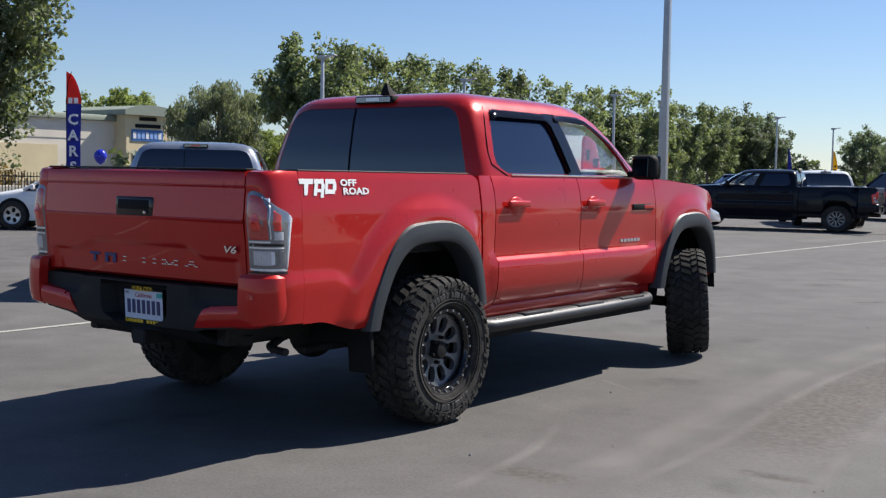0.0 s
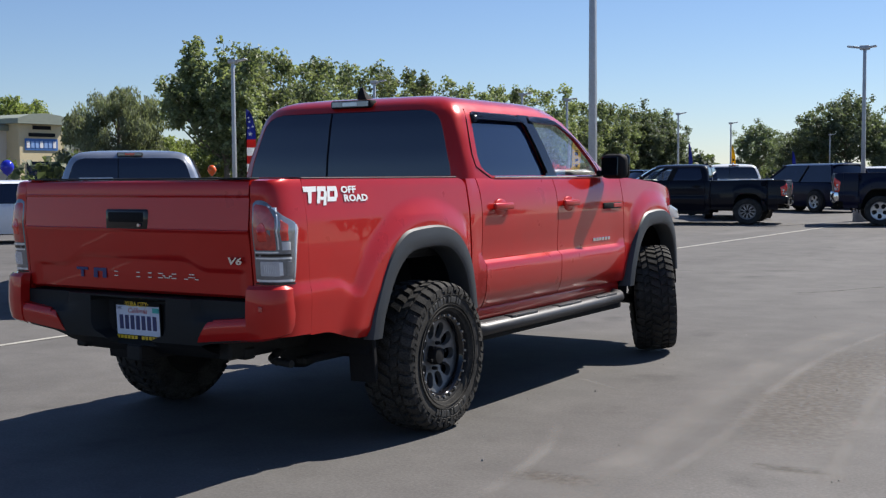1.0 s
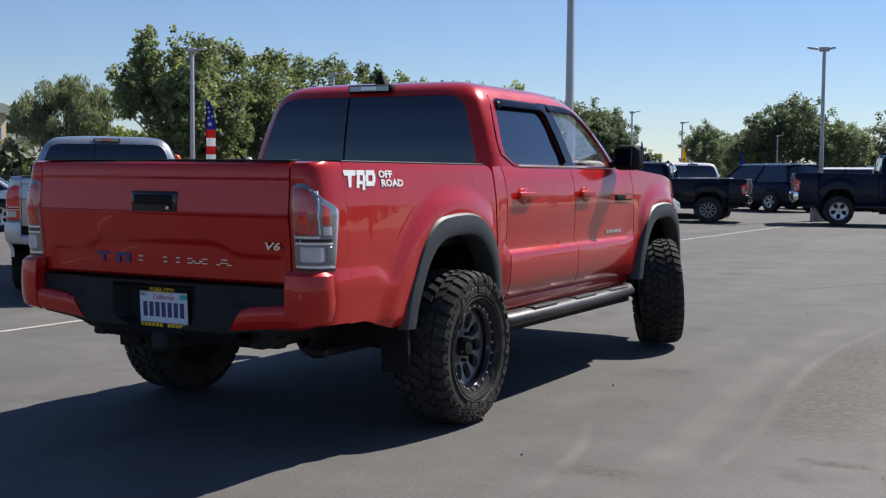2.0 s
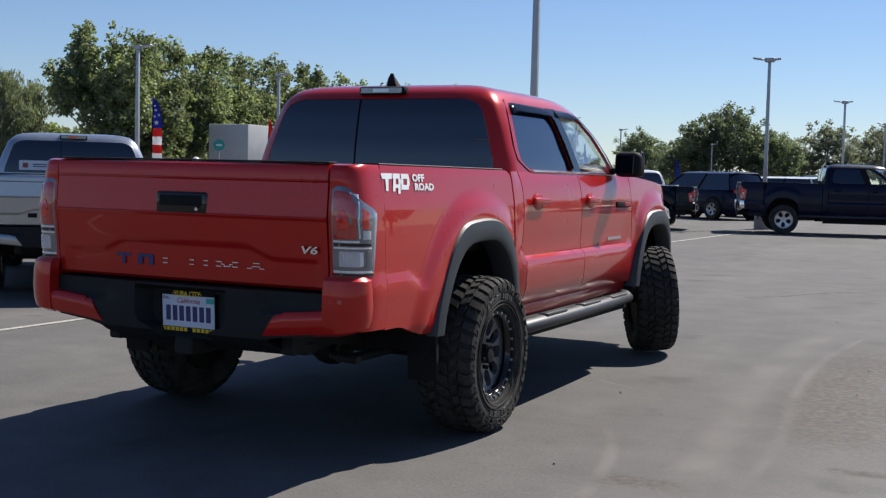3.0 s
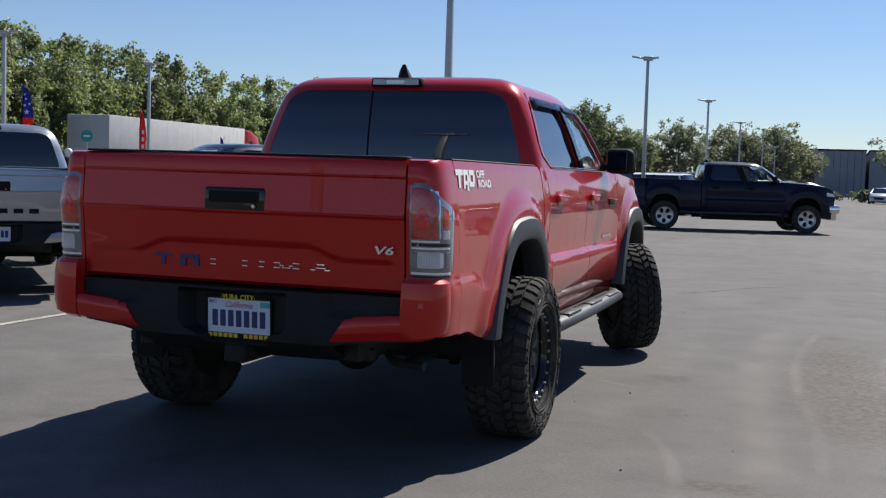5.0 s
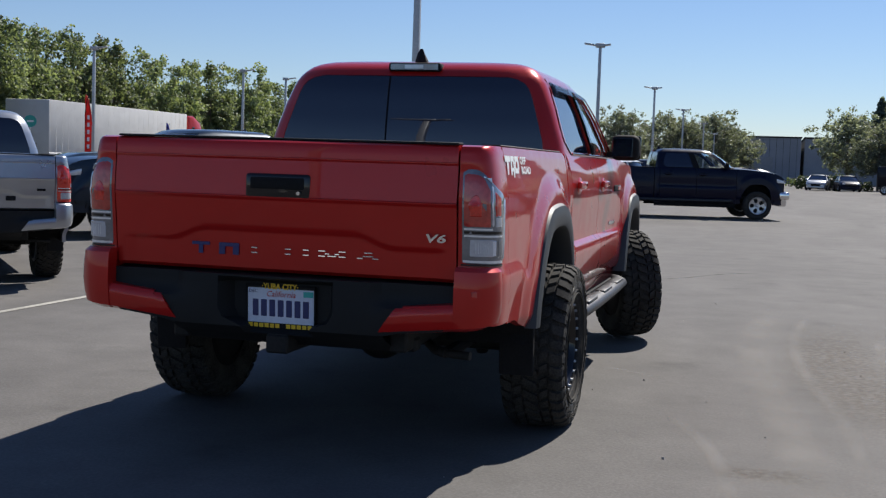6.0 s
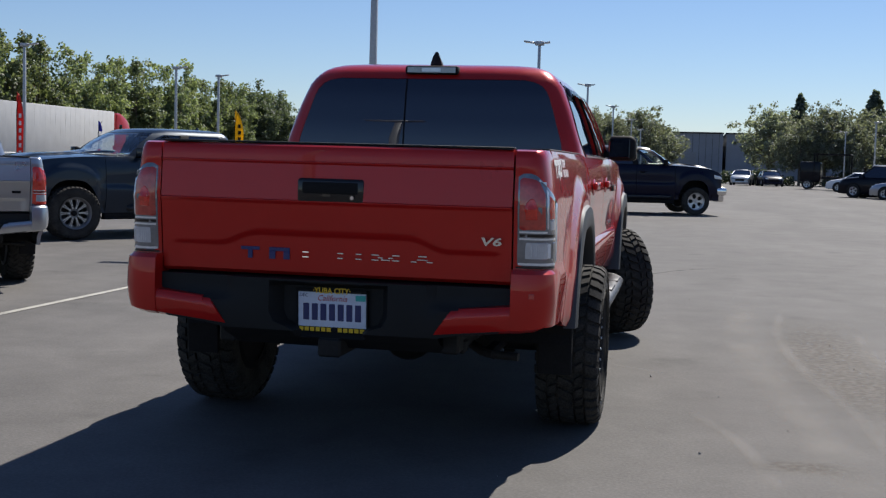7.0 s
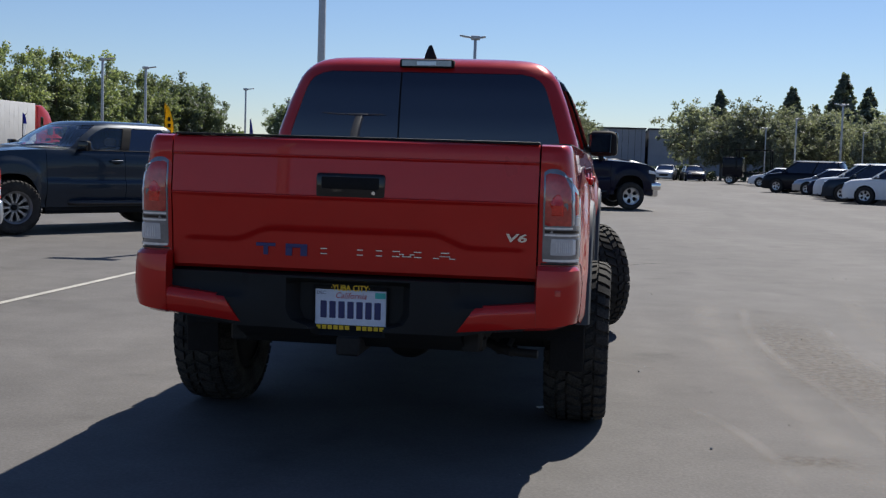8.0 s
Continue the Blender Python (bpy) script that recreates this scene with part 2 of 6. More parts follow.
# ---- ground ----
def asphalt_mat():
    m = mat("worn_asphalt", (0.107, 0.101, 0.096), 0.86, vary=0.10, scale=0.35, fine=55, bump=0.25, bump_dist=0.005, tint=(0.120, 0.114, 0.108), spec=0.3)
    n, l = m.node_tree.nodes, m.node_tree.links
    b = n["Principled BSDF"]
    base = b.inputs["Base Color"].links[0].from_socket
    tc = n.new("ShaderNodeTexCoord")
    # swept tyre tracks and sealer patches, long along the aisle
    mp = n.new("ShaderNodeMapping")
    mp.inputs["Scale"].default_value = (0.55, 0.10, 1)
    l.new(tc.outputs["Object"], mp.inputs[0])
    st = n.new("ShaderNodeTexNoise")
    st.inputs["Scale"].default_value = 1.0
    st.inputs["Detail"].default_value = 5
    st.inputs["Distortion"].default_value = 0.8
    l.new(mp.outputs[0], st.inputs[0])
    r1 = n.new("ShaderNodeMapRange")
    r1.inputs["From Min"].default_value = 0.35
    r1.inputs["From Max"].default_value = 0.68
    r1.inputs["To Min"].default_value = 0.88
    r1.inputs["To Max"].default_value = 1.12
    l.new(st.outputs["Fac"], r1.inputs["Value"])
    # aggregate speckle
    vo = n.new("ShaderNodeTexVoronoi")
    vo.inputs["Scale"].default_value = 75
    l.new(tc.outputs["Object"], vo.inputs[0])
    r2 = n.new("ShaderNodeMapRange")
    r2.inputs["From Max"].default_value = 0.6
    r2.inputs["To Min"].default_value = 1.09
    r2.inputs["To Max"].default_value = 0.91
    l.new(vo.outputs["Distance"], r2.inputs["Value"])
    # dark drips
    dr = n.new("ShaderNodeTexNoise")
    dr.inputs["Scale"].default_value = 1.7
    dr.inputs["Detail"].default_value = 6
    l.new(tc.outputs["Object"], dr.inputs[0])
    r3 = n.new("ShaderNodeMapRange")
    r3.inputs["From Min"].default_value = 0.28
    r3.inputs["From Max"].default_value = 0.40
    r3.inputs["To Min"].default_value = 0.72
    r3.inputs["To Max"].default_value = 1.0
    l.new(dr.outputs["Fac"], r3.inputs["Value"])
    # soft blotches a hand to a metre across
    bl = n.new("ShaderNodeTexNoise")
    bl.inputs["Scale"].default_value = 1.9
    bl.inputs["Detail"].default_value = 7
    bl.inputs["Roughness"].default_value = 0.62
    l.new(tc.outputs["Object"], bl.inputs[0])
    r4 = n.new("ShaderNodeMapRange")
    r4.inputs["From Min"].default_value = 0.3
    r4.inputs["From Max"].default_value = 0.7
    r4.inputs["To Min"].default_value = 0.84
    r4.inputs["To Max"].default_value = 1.16
    l.new(bl.outputs["Fac"], r4.inputs["Value"])
    m0 = n.new("ShaderNodeMath")
    m0.operation = "MULTIPLY"
    l.new(r1.outputs[0], m0.inputs[0])
    l.new(r4.outputs[0], m0.inputs[1])
    m1 = n.new("ShaderNodeMath")
    m1.operation = "MULTIPLY"
    l.new(m0.outputs[0], m1.inputs[0])
    l.new(r2.outputs[0], m1.inputs[1])
    m2 = n.new("ShaderNodeMath")
    m2.operation = "MULTIPLY"
    l.new(m1.outputs[0], m2.inputs[0])
    l.new(r3.outputs[0], m2.inputs[1])
    hsv = n.new("ShaderNodeHueSaturation")
    l.new(base, hsv.inputs["Color"])
    l.new(m2.outputs[0], hsv.inputs["Value"])
    l.new(hsv.outputs[0], b.inputs["Base Color"])
    return m


ASPHALT = asphalt_mat()
bm = bmesh.new()
add_grid(bm, [[(x, y, 0) for x in (-2500, -300, -60, -20, 0, 20, 60, 300, 2500)] for y in (-2500, -300, -60, -10, 10, 60, 150, 400, 2500)])
ground = tagged(part("ground", bm, ASPHALT), "worn grey asphalt of the car lot", "ground", kind="structure")
LINEM = mat("worn_white_line_paint", (0.38, 0.365, 0.32), 0.7, vary=0.3, scale=4, fine=60)


def line_mark(pts, width=0.075):
    bm = bmesh.new()
    for (x0, y0), (x1, y1) in zip(pts, pts[1:]):
        d = Vector((x1 - x0, y1 - y0)).normalized()
        nx, ny = -d.y * width / 2, d.x * width / 2
        vs = [bm.verts.new(p) for p in ((x0 + nx, y0 + ny, 0.004), (x1 + nx, y1 + ny, 0.004), (x1 - nx, y1 - ny, 0.004), (x0 - nx, y0 - ny, 0.004))]
        bm.faces.new(vs)
    return tagged(part("parking_line", bm, LINEM), "worn white painted line on the asphalt", "line", "painted lines", "structure")


line_mark([(-3.92, -14.0), (-3.9, 6.0), (-3.6, 15.0), (-3.25, 27.0)])


# ---- marks on the asphalt ----
def stain_mat(name, c, amount, scale, ends=.12):
    """A thin worn film with ragged, fading edges; the ribbon's UV runs along and across it."""
    m = mat(name, c, 0.9, vary=.12, scale=1.5, fine=50, bump=.4, bump_dist=.004, spec=.25)
    n, l = m.node_tree.nodes, m.node_tree.links
    uv = n.new("ShaderNodeUVMap")
    sep = n.new("ShaderNodeSeparateXYZ")
    l.new(uv.outputs[0], sep.inputs[0])
    fades = []
    for axis, edge in ((0, ends), (1, .45)):
        pp = n.new("ShaderNodeMath")
        pp.operation = "PINGPONG"
        pp.inputs[1].default_value = .5
        l.new(sep.outputs[axis], pp.inputs[0])
        mr = n.new("ShaderNodeMapRange")
        mr.interpolation_type = "SMOOTHSTEP"
        mr.inputs["From Max"].default_value = edge
        l.new(pp.outputs[0], mr.inputs["Value"])
        fades.append(mr)
    tc = n.new("ShaderNodeTexCoord")
    no = n.new("ShaderNodeTexNoise")
    no.inputs["Scale"].default_value = scale
    no.inputs["Detail"].default_value = 6
    l.new(tc.outputs["Object"], no.inputs[0])
    mr = n.new("ShaderNodeMapRange")
    mr.inputs["From Min"].default_value = .34
    mr.inputs["From Max"].default_value = .62
    mr.inputs["To Max"].default_value = amount
    l.new(no.outputs["Fac"], mr.inputs["Value"])
    k = mr.outputs[0]
    for f in fades:
        mu = n.new("ShaderNodeMath")
        mu.operation = "MULTIPLY"
        l.new(k, mu.inputs[0])
        l.new(f.outputs[0], mu.inputs[1])
        k = mu.outputs[0]
    tr = n.new("ShaderNodeBsdfTransparent")
    mx = n.new("ShaderNodeMixShader")
    l.new(k, mx.inputs[0])
    l.new(tr.outputs[0], mx.inputs[1])
    l.new(n["Principled BSDF"].outputs[0], mx.inputs[2])
    l.new(mx.outputs[0], n["Material Output"].inputs[0])
    return m


def stain(name, pts, width, material, label, z=.004):
    """A ribbon of wear along pts, lying on the ground."""
    q = [Vector(p) for p in curve_through([(x, y, 0) for x, y in pts], 5)]
    me = bpy.data.meshes.new(name)
    vs, fs, uvs = [], [], []
    for i, p in enumerate(q):
        d = (q[min(i + 1, len(q) - 1)] - q[max(i - 1, 0)]).normalized()
        nx = Vector((-d.y, d.x, 0)) * width / 2
        vs += [(p.x + nx.x, p.y + nx.y, z), (p.x - nx.x, p.y - nx.y, z)]
        uvs += [(i / (len(q) - 1), 0), (i / (len(q) - 1), 1)]
    for i in range(len(q) - 1):
        fs.append((2 * i, 2 * i + 1, 2 * i + 3, 2 * i + 2))
    me.from_pydata(vs, [], fs)
    lay = me.uv_layers.new(name="UVMap")
    for lp in me.loops:
        lay.data[lp.index].uv = uvs[lp.vertex_index]
    me.materials.append(material)
    ob = new(name, me)
    ob.visible_shadow = False
    return tagged(ob, label, "ground mark", "marks on the asphalt", "structure")


def curve_through(pts, n=4):
    """More points on a smooth curve through pts."""
    out = []
    q = [Vector(p) for p in pts]
    q = [2 * q[0] - q[1]] + q + [2 * q[-1] - q[-2]]
    for i in range(1, len(q) - 2):
        for k in range(n):
            t = k / n
            a, b, c, d = q[i - 1:i + 3]
            out.append(tuple(.5 * (2 * b + (c - a) * t + (2 * a - 5 * b + 4 * c - d) * t * t + (3 * b - a - 3 * c + d) * t ** 3)))
    return out + [tuple(q[-2])]


PALE = stain_mat("pale_scuffed_asphalt", (0.185, 0.177, 0.170), .42, 1.6)
BROWN = stain_mat("brown_oil_dust", (0.07, 0.058, 0.049), .62, 24.0, .4)
DARKST = stain_mat("dark_tyre_scuff", (0.045, 0.042, 0.04), .8, 7.0)
SWEPT = "pale curved sweep left by tyres on the asphalt"
stain("tyre_sweep", [(2.1, 6.3), (1.93, 4.4), (1.9, 3.0), (2.0, 1.5), (2.1, .5), (2.19, -.5), (2.2, -1.3)], .36, PALE, SWEPT)
stain("oil_stain", [(2.75, 5.6), (2.5, 4.0), (2.48, 2.6), (2.55, 1.6), (2.7, .6), (2.75, -.2)], 1.0, BROWN, "brownish rough stain on the asphalt", .0075)
stain("oil_stain", [(1.75, -.75), (2.0, -.7), (2.3, -.72)], .30, BROWN, "brownish rough stain on the asphalt", .0075)
stain("tyre_scuff", [(2.7, -.02), (2.9, .0), (3.1, .03)], .16, DARKST, "dark scuff on the asphalt")
stain("tyre_sweep", [(1.0, 1.76), (1.2, 1.63), (1.4, 1.50)], .07, PALE, "pale scuff on the asphalt", .0085)
stain("crack", [(.6, 8.2), (1.0, 8.7), (1.4, 9.5), (1.9, 10.1)], .07, DARKST, "thin crack in the asphalt")
stain("tyre_sweep", [(3.6, 7.0), (3.3, 4.6), (3.25, 2.6), (3.45, .6), (3.6, -1.4)], .30, PALE, SWEPT)
for pts in ([(2.35, 5.4), (2.2, 3.6), (2.25, 2.0), (2.4, .6), (2.45, -.9)], [(2.9, 4.6), (2.8, 2.8), (2.95, 1.2), (3.15, -.6)], [(1.5, .4), (1.75, -.3), (1.9, -1.2)], [(4.2, 6.4), (4.0, 3.8), (4.05, 1.4), (4.3, -.8)]):
    stain("tyre_sweep", pts, .12, PALE, "narrow pale tyre streak on the asphalt", .0105)
PEBBLE = mat("pebble_stone", (0.30, 0.28, 0.25), .85, vary=.3, scale=30, fine=120, piece=.5)
peb = random.Random(5)
bm = bmesh.new()
for i in range(110):
    x, y, r = peb.uniform(.6, 5.2), peb.uniform(-3.2, 9.0), .003 + .005 * peb.random() ** 3
    bmesh.ops.create_icosphere(bm, subdivisions=1, radius=r, matrix=pose(x, y, r * .5, peb.uniform(0, 90), peb.uniform(0, 90), 0) @ Matrix.Diagonal((1, peb.uniform(.6, 1), peb.uniform(.5, .8), 1)))
tagged(part("gravel", bm, PEBBLE, smooth=None), "loose specks of gravel on the asphalt", "gravel", kind="stuff")
tagged(part("litter_scrap", box(-.02, .02, -.013, .013, .001, .008, .003), WHITEV, m=pose(.73, .13, 0, 0, 0, 25)), "small white scrap lying on the asphalt", "litter")

# ---- pickup trucks ----
def lerp(table, x):
    if x <= table[0][0]:
        return table[0][1]
    for (a, va), (b, vb) in zip(table, table[1:]):
        if x <= b:
            return va + (vb - va) * (x - a) / (b - a)
    return table[-1][1]


def smooth01(t):
    t = min(1, max(0, t))
    return t * t * (3 - 2 * t)


AXLE_R, AXLE_F = -0.07, 3.255
ARCH_Y = .91            # length of the wheel openings and their flares
DOOR_X = [(.58, .890), (.63, .925), (.70, .945), (.82, .952), (.862, .948), (.885, .918), (.93, .914), (1.05, .922), (1.18, .922), (1.28, .906), (1.34, .888), (1.37, .872), (1.40, .86)]
BED_X = [(.55, .895), (.62, .925), (.80, .935), (1.0, .932), (1.18, .924), (1.28, .908), (1.34, .898), (1.375, .888)]
FLARE_MID = [(-.60, .50), (-.54, .71), (-.42, .915), (-.28, 1.03), (-.11, 1.06), (.14, 1.06), (.30, 1.01), (.42, .895), (.48, .735), (.52, .50)]
FLARE_OUT = [(-.635, .56), (-.585, .73), (-.455, .955), (-.30, 1.085), (-.12, 1.118), (.15, 1.118), (.335, 1.06), (.465, .93), (.525, .76), (.55, .62)]
FLARE_IN = [(-.535, .56), (-.49, .69), (-.385, .865), (-.255, .965), (-.10, .995), (.13, .995), (.265, .95), (.375, .85), (.432, .71), (.45, .62)]


def side_x(y, z):
    k = smooth01((y - .45) / .12) * (1 - smooth01((y - 2.45) / .35))
    x = k * lerp(DOOR_X, z) + (1 - k) * lerp(BED_X, z)
    x -= .16 * max(0, (y - 3.35) / .7) ** 2
    for c in (AXLE_R, AXLE_F):                    # blisters round the wheels
        r = math.hypot(y - c, (z - .42) * .95)
        fade = smooth01((y - c + .515) / .14) if c > 1 else 1 - smooth01((y - c - .38) / .10)
        x += .030 * (1 - smooth01((r - .68) / .14)) * fade
    # the lower corner behind the rear wheel stands proud under a rounded ledge
    x += .012 * smooth01((.895 - .07 * smooth01((y + .90) / .22) - z) / .055) * (1 - smooth01((y + .84) / .20))
    return x


def arch_low(y, floor, k=1.0):
    """The lower edge of the body side, with wheel openings k times the largest."""
    low = floor
    for c in (AXLE_R, AXLE_F):
        q = k * ARCH_Y
        if -.59 * q < y - c < .515 * q:
            low = max(low, .46 + (lerp(FLARE_MID, (y - c) / q) - .46) * k)
    return low


def side_panel(y0, y1, floor, top, n, rows=16, sgn=1, floor_fn=None, arch=1.0):
    """A skin of the body side between two seams, with its edges turned in."""
    ys = [y0 + (y1 - y0) * i / n for i in range(n + 1)]
    for c in (AXLE_R, AXLE_F):
        for d in (-.59, -.57, -.54, -.50, -.46, .38, .42, .45, .48, .50, .515):
            if y0 < c + d * arch * ARCH_Y < y1:
                ys.append(c + d * arch * ARCH_Y)
    ys = sorted(set(round(y, 4) for y in ys))
    bm = bmesh.new()
    grid = []
    for y in ys:
        lo = arch_low(y, floor_fn(y) if floor_fn else floor, arch)
        hi = top(y)
        zs = [lo + (hi - lo) * j / rows for j in range(rows + 1)]
        grid.append([(sgn * side_x(y, z), y, z) for z in zs])
    # rows sit on the crease where the panel is full height
    if rows == 16 and min(p[0][2] for p in grid) == max(p[0][2] for p in grid):
        levels = [floor, .63, .70, .80, .855, .868, .885, .93, 1.0, 1.08, 1.16, 1.22, 1.28, 1.32, 1.35]
        grid = [[(sgn * side_x(y, z), y, z) for z in [q for q in levels if q < top(y) - .01] + [top(y)] * (1 + sum(q >= top(y) - .01 for q in levels))] for y in ys]
        bm2 = bmesh.new()
        add_grid(bm2, grid)
        bmesh.ops.remove_doubles(bm2, verts=bm2.verts[:], dist=1e-5)
        bm.free()
        bm = bm2
    else:
        add_grid(bm, grid)
    edges = [e for e in bm.edges if e.is_boundary]
    r = bmesh.ops.extrude_edge_only(bm, edges=edges)
    for v in r["geom"]:
        if isinstance(v, bmesh.types.BMVert):
            v.co.x -= sgn * .035
    return bm


def flare(c, sgn, out=.975):
    bm = bmesh.new()
    rows = []
    for (ya, za), (yb, zb) in zip(curve_through(FLARE_OUT), curve_through(FLARE_IN)):
        def mid(t):
            return (ya + (yb - ya) * t) * ARCH_Y, za + (zb - za) * t
        row = []
        for t, x in ((0, None), (.03, out - .022), (.14, out - .002), (.4, out + .004), (.82, out + .006), (.95, out + .0), (1.0, out - .014)):
            y, z = mid(t)
            x = side_x(y + c, z) - .012 if x is None else x
            if c > 2 and y > .15:
                x -= .20 * (y - .15) ** 2
            row.append((sgn * x, y + c, z))
        y, z = mid(1.02)
        row.append((sgn * (out - .12), y + c, z))
        rows.append(row)
    add_grid(bm, rows)
    return bm


GREEN_Z = [1.362, 1.385, 1.40, 1.415, 1.44, 1.50, 1.56, 1.62, 1.68, 1.72, 1.752, 1.772, 1.785, 1.805, 1.822]
XS = [(1.36, .872), (1.44, .853), (1.62, .795), (1.75, .742), (1.80, .705), (1.822, .682)]
XG = [(1.36, .772), (1.44, .760), (1.62, .706), (1.68, .686), (1.72, .668), (1.752, .640), (1.772, .60), (1.785, .54), (1.83, .52)]
YR = [(1.36, .475), (1.5, .488), (1.7, .522), (1.79, .548), (1.822, .575)]
YW0 = [(1.36, .85), (1.39, .77), (1.41, .715), (1.44, .672), (1.48, .660), (1.62, .690), (1.75, .742), (1.79, .765), (1.822, .79)]
YW1 = [(1.36, 1.525), (1.79, 1.375), (1.822, 1.37)]
YW2 = [(1.36, 1.63), (1.772, 1.485), (1.822, 1.48)]
YW3 = [(1.36, 2.40), (1.40, 2.375), (1.50, 2.285), (1.62, 2.14), (1.70, 2.01), (1.752, 1.89), (1.772, 1.81), (1.79, 1.77), (1.822, 1.73)]
YA = [(1.36, 2.58), (1.40, 2.53), (1.50, 2.41), (1.62, 2.27), (1.75, 2.08), (1.80, 1.99), (1.822, 1.95)]
YC = [(1.36, 2.86), (1.50, 2.64), (1.62, 2.48), (1.75, 2.28), (1.80, 2.19), (1.822, 2.13)]


def cab_ring(z):
    """Points of the cab's right half at one height, from the middle of the back to the middle of the windscreen."""
    xs, xg, yr = lerp(XS, z), lerp(XG, z), lerp(YR, z)
    def back(x):
        return yr - .012 - .012 * (1 - (x / .76) ** 2)
    p = [(0, back(0)), (xg * .33, back(xg * .33)), (xg * .66, back(xg * .66)), (xg, back(xg))]
    cx, cy, r = xs - .085, yr + .085, .085
    for a in (75, 50, 25):
        p.append((cx + r * math.cos(radians(a)) * 1.0, cy - r * math.sin(radians(a))))
    p.append((xs, cy + .03))
    for tab in (YW0, YW1, YW2, YW3):
        p.append((xs + (.006 if tab in (YW1, YW2) else 0), lerp(tab, z)))
    ya, yc = lerp(YA, z), lerp(YC, z)
    p.append((xs - .035, ya))
    p.append(((xs - .035) * .66, ya + (yc - ya) * .55))
    p.append(((xs - .035) * .33, ya + (yc - ya) * .88))
    p.append((0, yc))
    return [(x, y, z) for x, y in p]


def cab_shell():
    bm = bmesh.new()
    right = [cab_ring(z) for z in GREEN_Z]
    k = len(right[0])
    rings = []
    for row in right:
        rings.append(row + [(-x, y, z) for x, y, z in row[-2:0:-1]])
    # the roof: rings that shrink to its middle
    top = rings[-1]
    for s, h in ((.975, .014), (.93, .031), (.85, .048), (.70, .062), (.45, .073), (.2, .078)):
        rings.append([(x * s, 1.22 + (y - 1.22) * s, 1.822 + h) for x, y, z in top])
    n = len(top)
    vs = [[bm.verts.new(p) for p in ring] for ring in rings]
    holes = {"rear": ((0, 1, 2), 1.385, 1.785), "rdoor": ((8,), 1.385, 1.772), "fdoor": ((10,), 1.385, 1.772), "screen": ((12, 13, 14), 1.385, 1.805)}
    cut = {}
    for cols, z0, z1 in holes.values():
        for c in cols:
            cut[c] = (z0, z1)
    for i, (r0, r1) in enumerate(zip(vs, vs[1:])):
        for j in range(n):
            c = j if j < k - 1 else n - 1 - j
            if i < len(GREEN_Z) - 1 and c in cut and GREEN_Z[i] >= cut[c][0] - 1e-4 and GREEN_Z[i + 1] <= cut[c][1] + 1e-4:
                continue
            bm.faces.new((r0[j], r0[(j + 1) % n], r1[(j + 1) % n], r1[j]))
    bm.faces.new(vs[-1])
    edges = [e for e in bm.edges if e.is_boundary]
    r = bmesh.ops.extrude_edge_only(bm, edges=edges)
    for v in r["geom"]:
        if isinstance(v, bmesh.types.BMVert):
            d = Vector((v.co.x, (v.co.y - 1.35) * .6, 0))
            v.co -= d.normalized() * .03
    return bm


def cab_glass(cols, z0, z1, sgn=1, inset=.010, both=False, thick=.005, widen=0.0):
    """A pane that fills an opening of the cab."""
    zs = [z for z in GREEN_Z if z0 - 1e-4 <= z <= z1 + 1e-4]
    zs = [z0 - .012] + zs + [z1 + .008]
    bm = bmesh.new()
    def moved(p, d):
        v = Vector(p)
        o = Vector((v.x, (v.y - 1.35) * .6, 0)).normalized() * d
        return v - o
    def strip(d):
        rows = []
        for z in zs:
            ring = cab_ring(z)
            pts = [moved(ring[c], d) for c in cols]
            pts[0].y -= widen
            pts[-1].y += widen
            if both:
                pts = [Vector((-p.x, p.y, p.z)) for p in pts if abs(p.x) > 1e-6][::-1] + pts if cols[0] == 0 else pts + [Vector((-p.x, p.y, p.z)) for p in pts if abs(p.x) > 1e-6][::-1]
            rows.append([Vector((p.x * sgn, p.y, p.z)) for p in pts])
        return add_grid(bm, rows)
    a, b = strip(inset), strip(inset + thick)
    def rim(u, v):
        for i in range(len(u) - 1):
            bm.faces.new((u[i], u[i + 1], v[i + 1], v[i]))
    rim(a[0], b[0]), rim(a[-1], b[-1])
    rim([r[0] for r in a], [r[0] for r in b]), rim([r[-1] for r in a], [r[-1] for r in b])
    return bm


def visor(path, sgn, w0=.055, w1=.018):
    """A smoked rain guard along a window's edge; path: (y, z, share along, which way is in)."""
    bm = bmesh.new()
    rows = []
    for y, z, ny, nz, w in path:
        row = []
        for t, d in ((-.25, .004), (0, .012), (.35, .021), (1, .024)):
            yy, zz = y + ny * w * t, z + nz * w * t
            row.append((sgn * (lerp(XS, zz) + d), yy, zz))
        rows.append(row)
    add_grid(bm, rows)
    bmesh.ops.solidify(bm, geom=bm.faces[:], thickness=.003)
    return bm


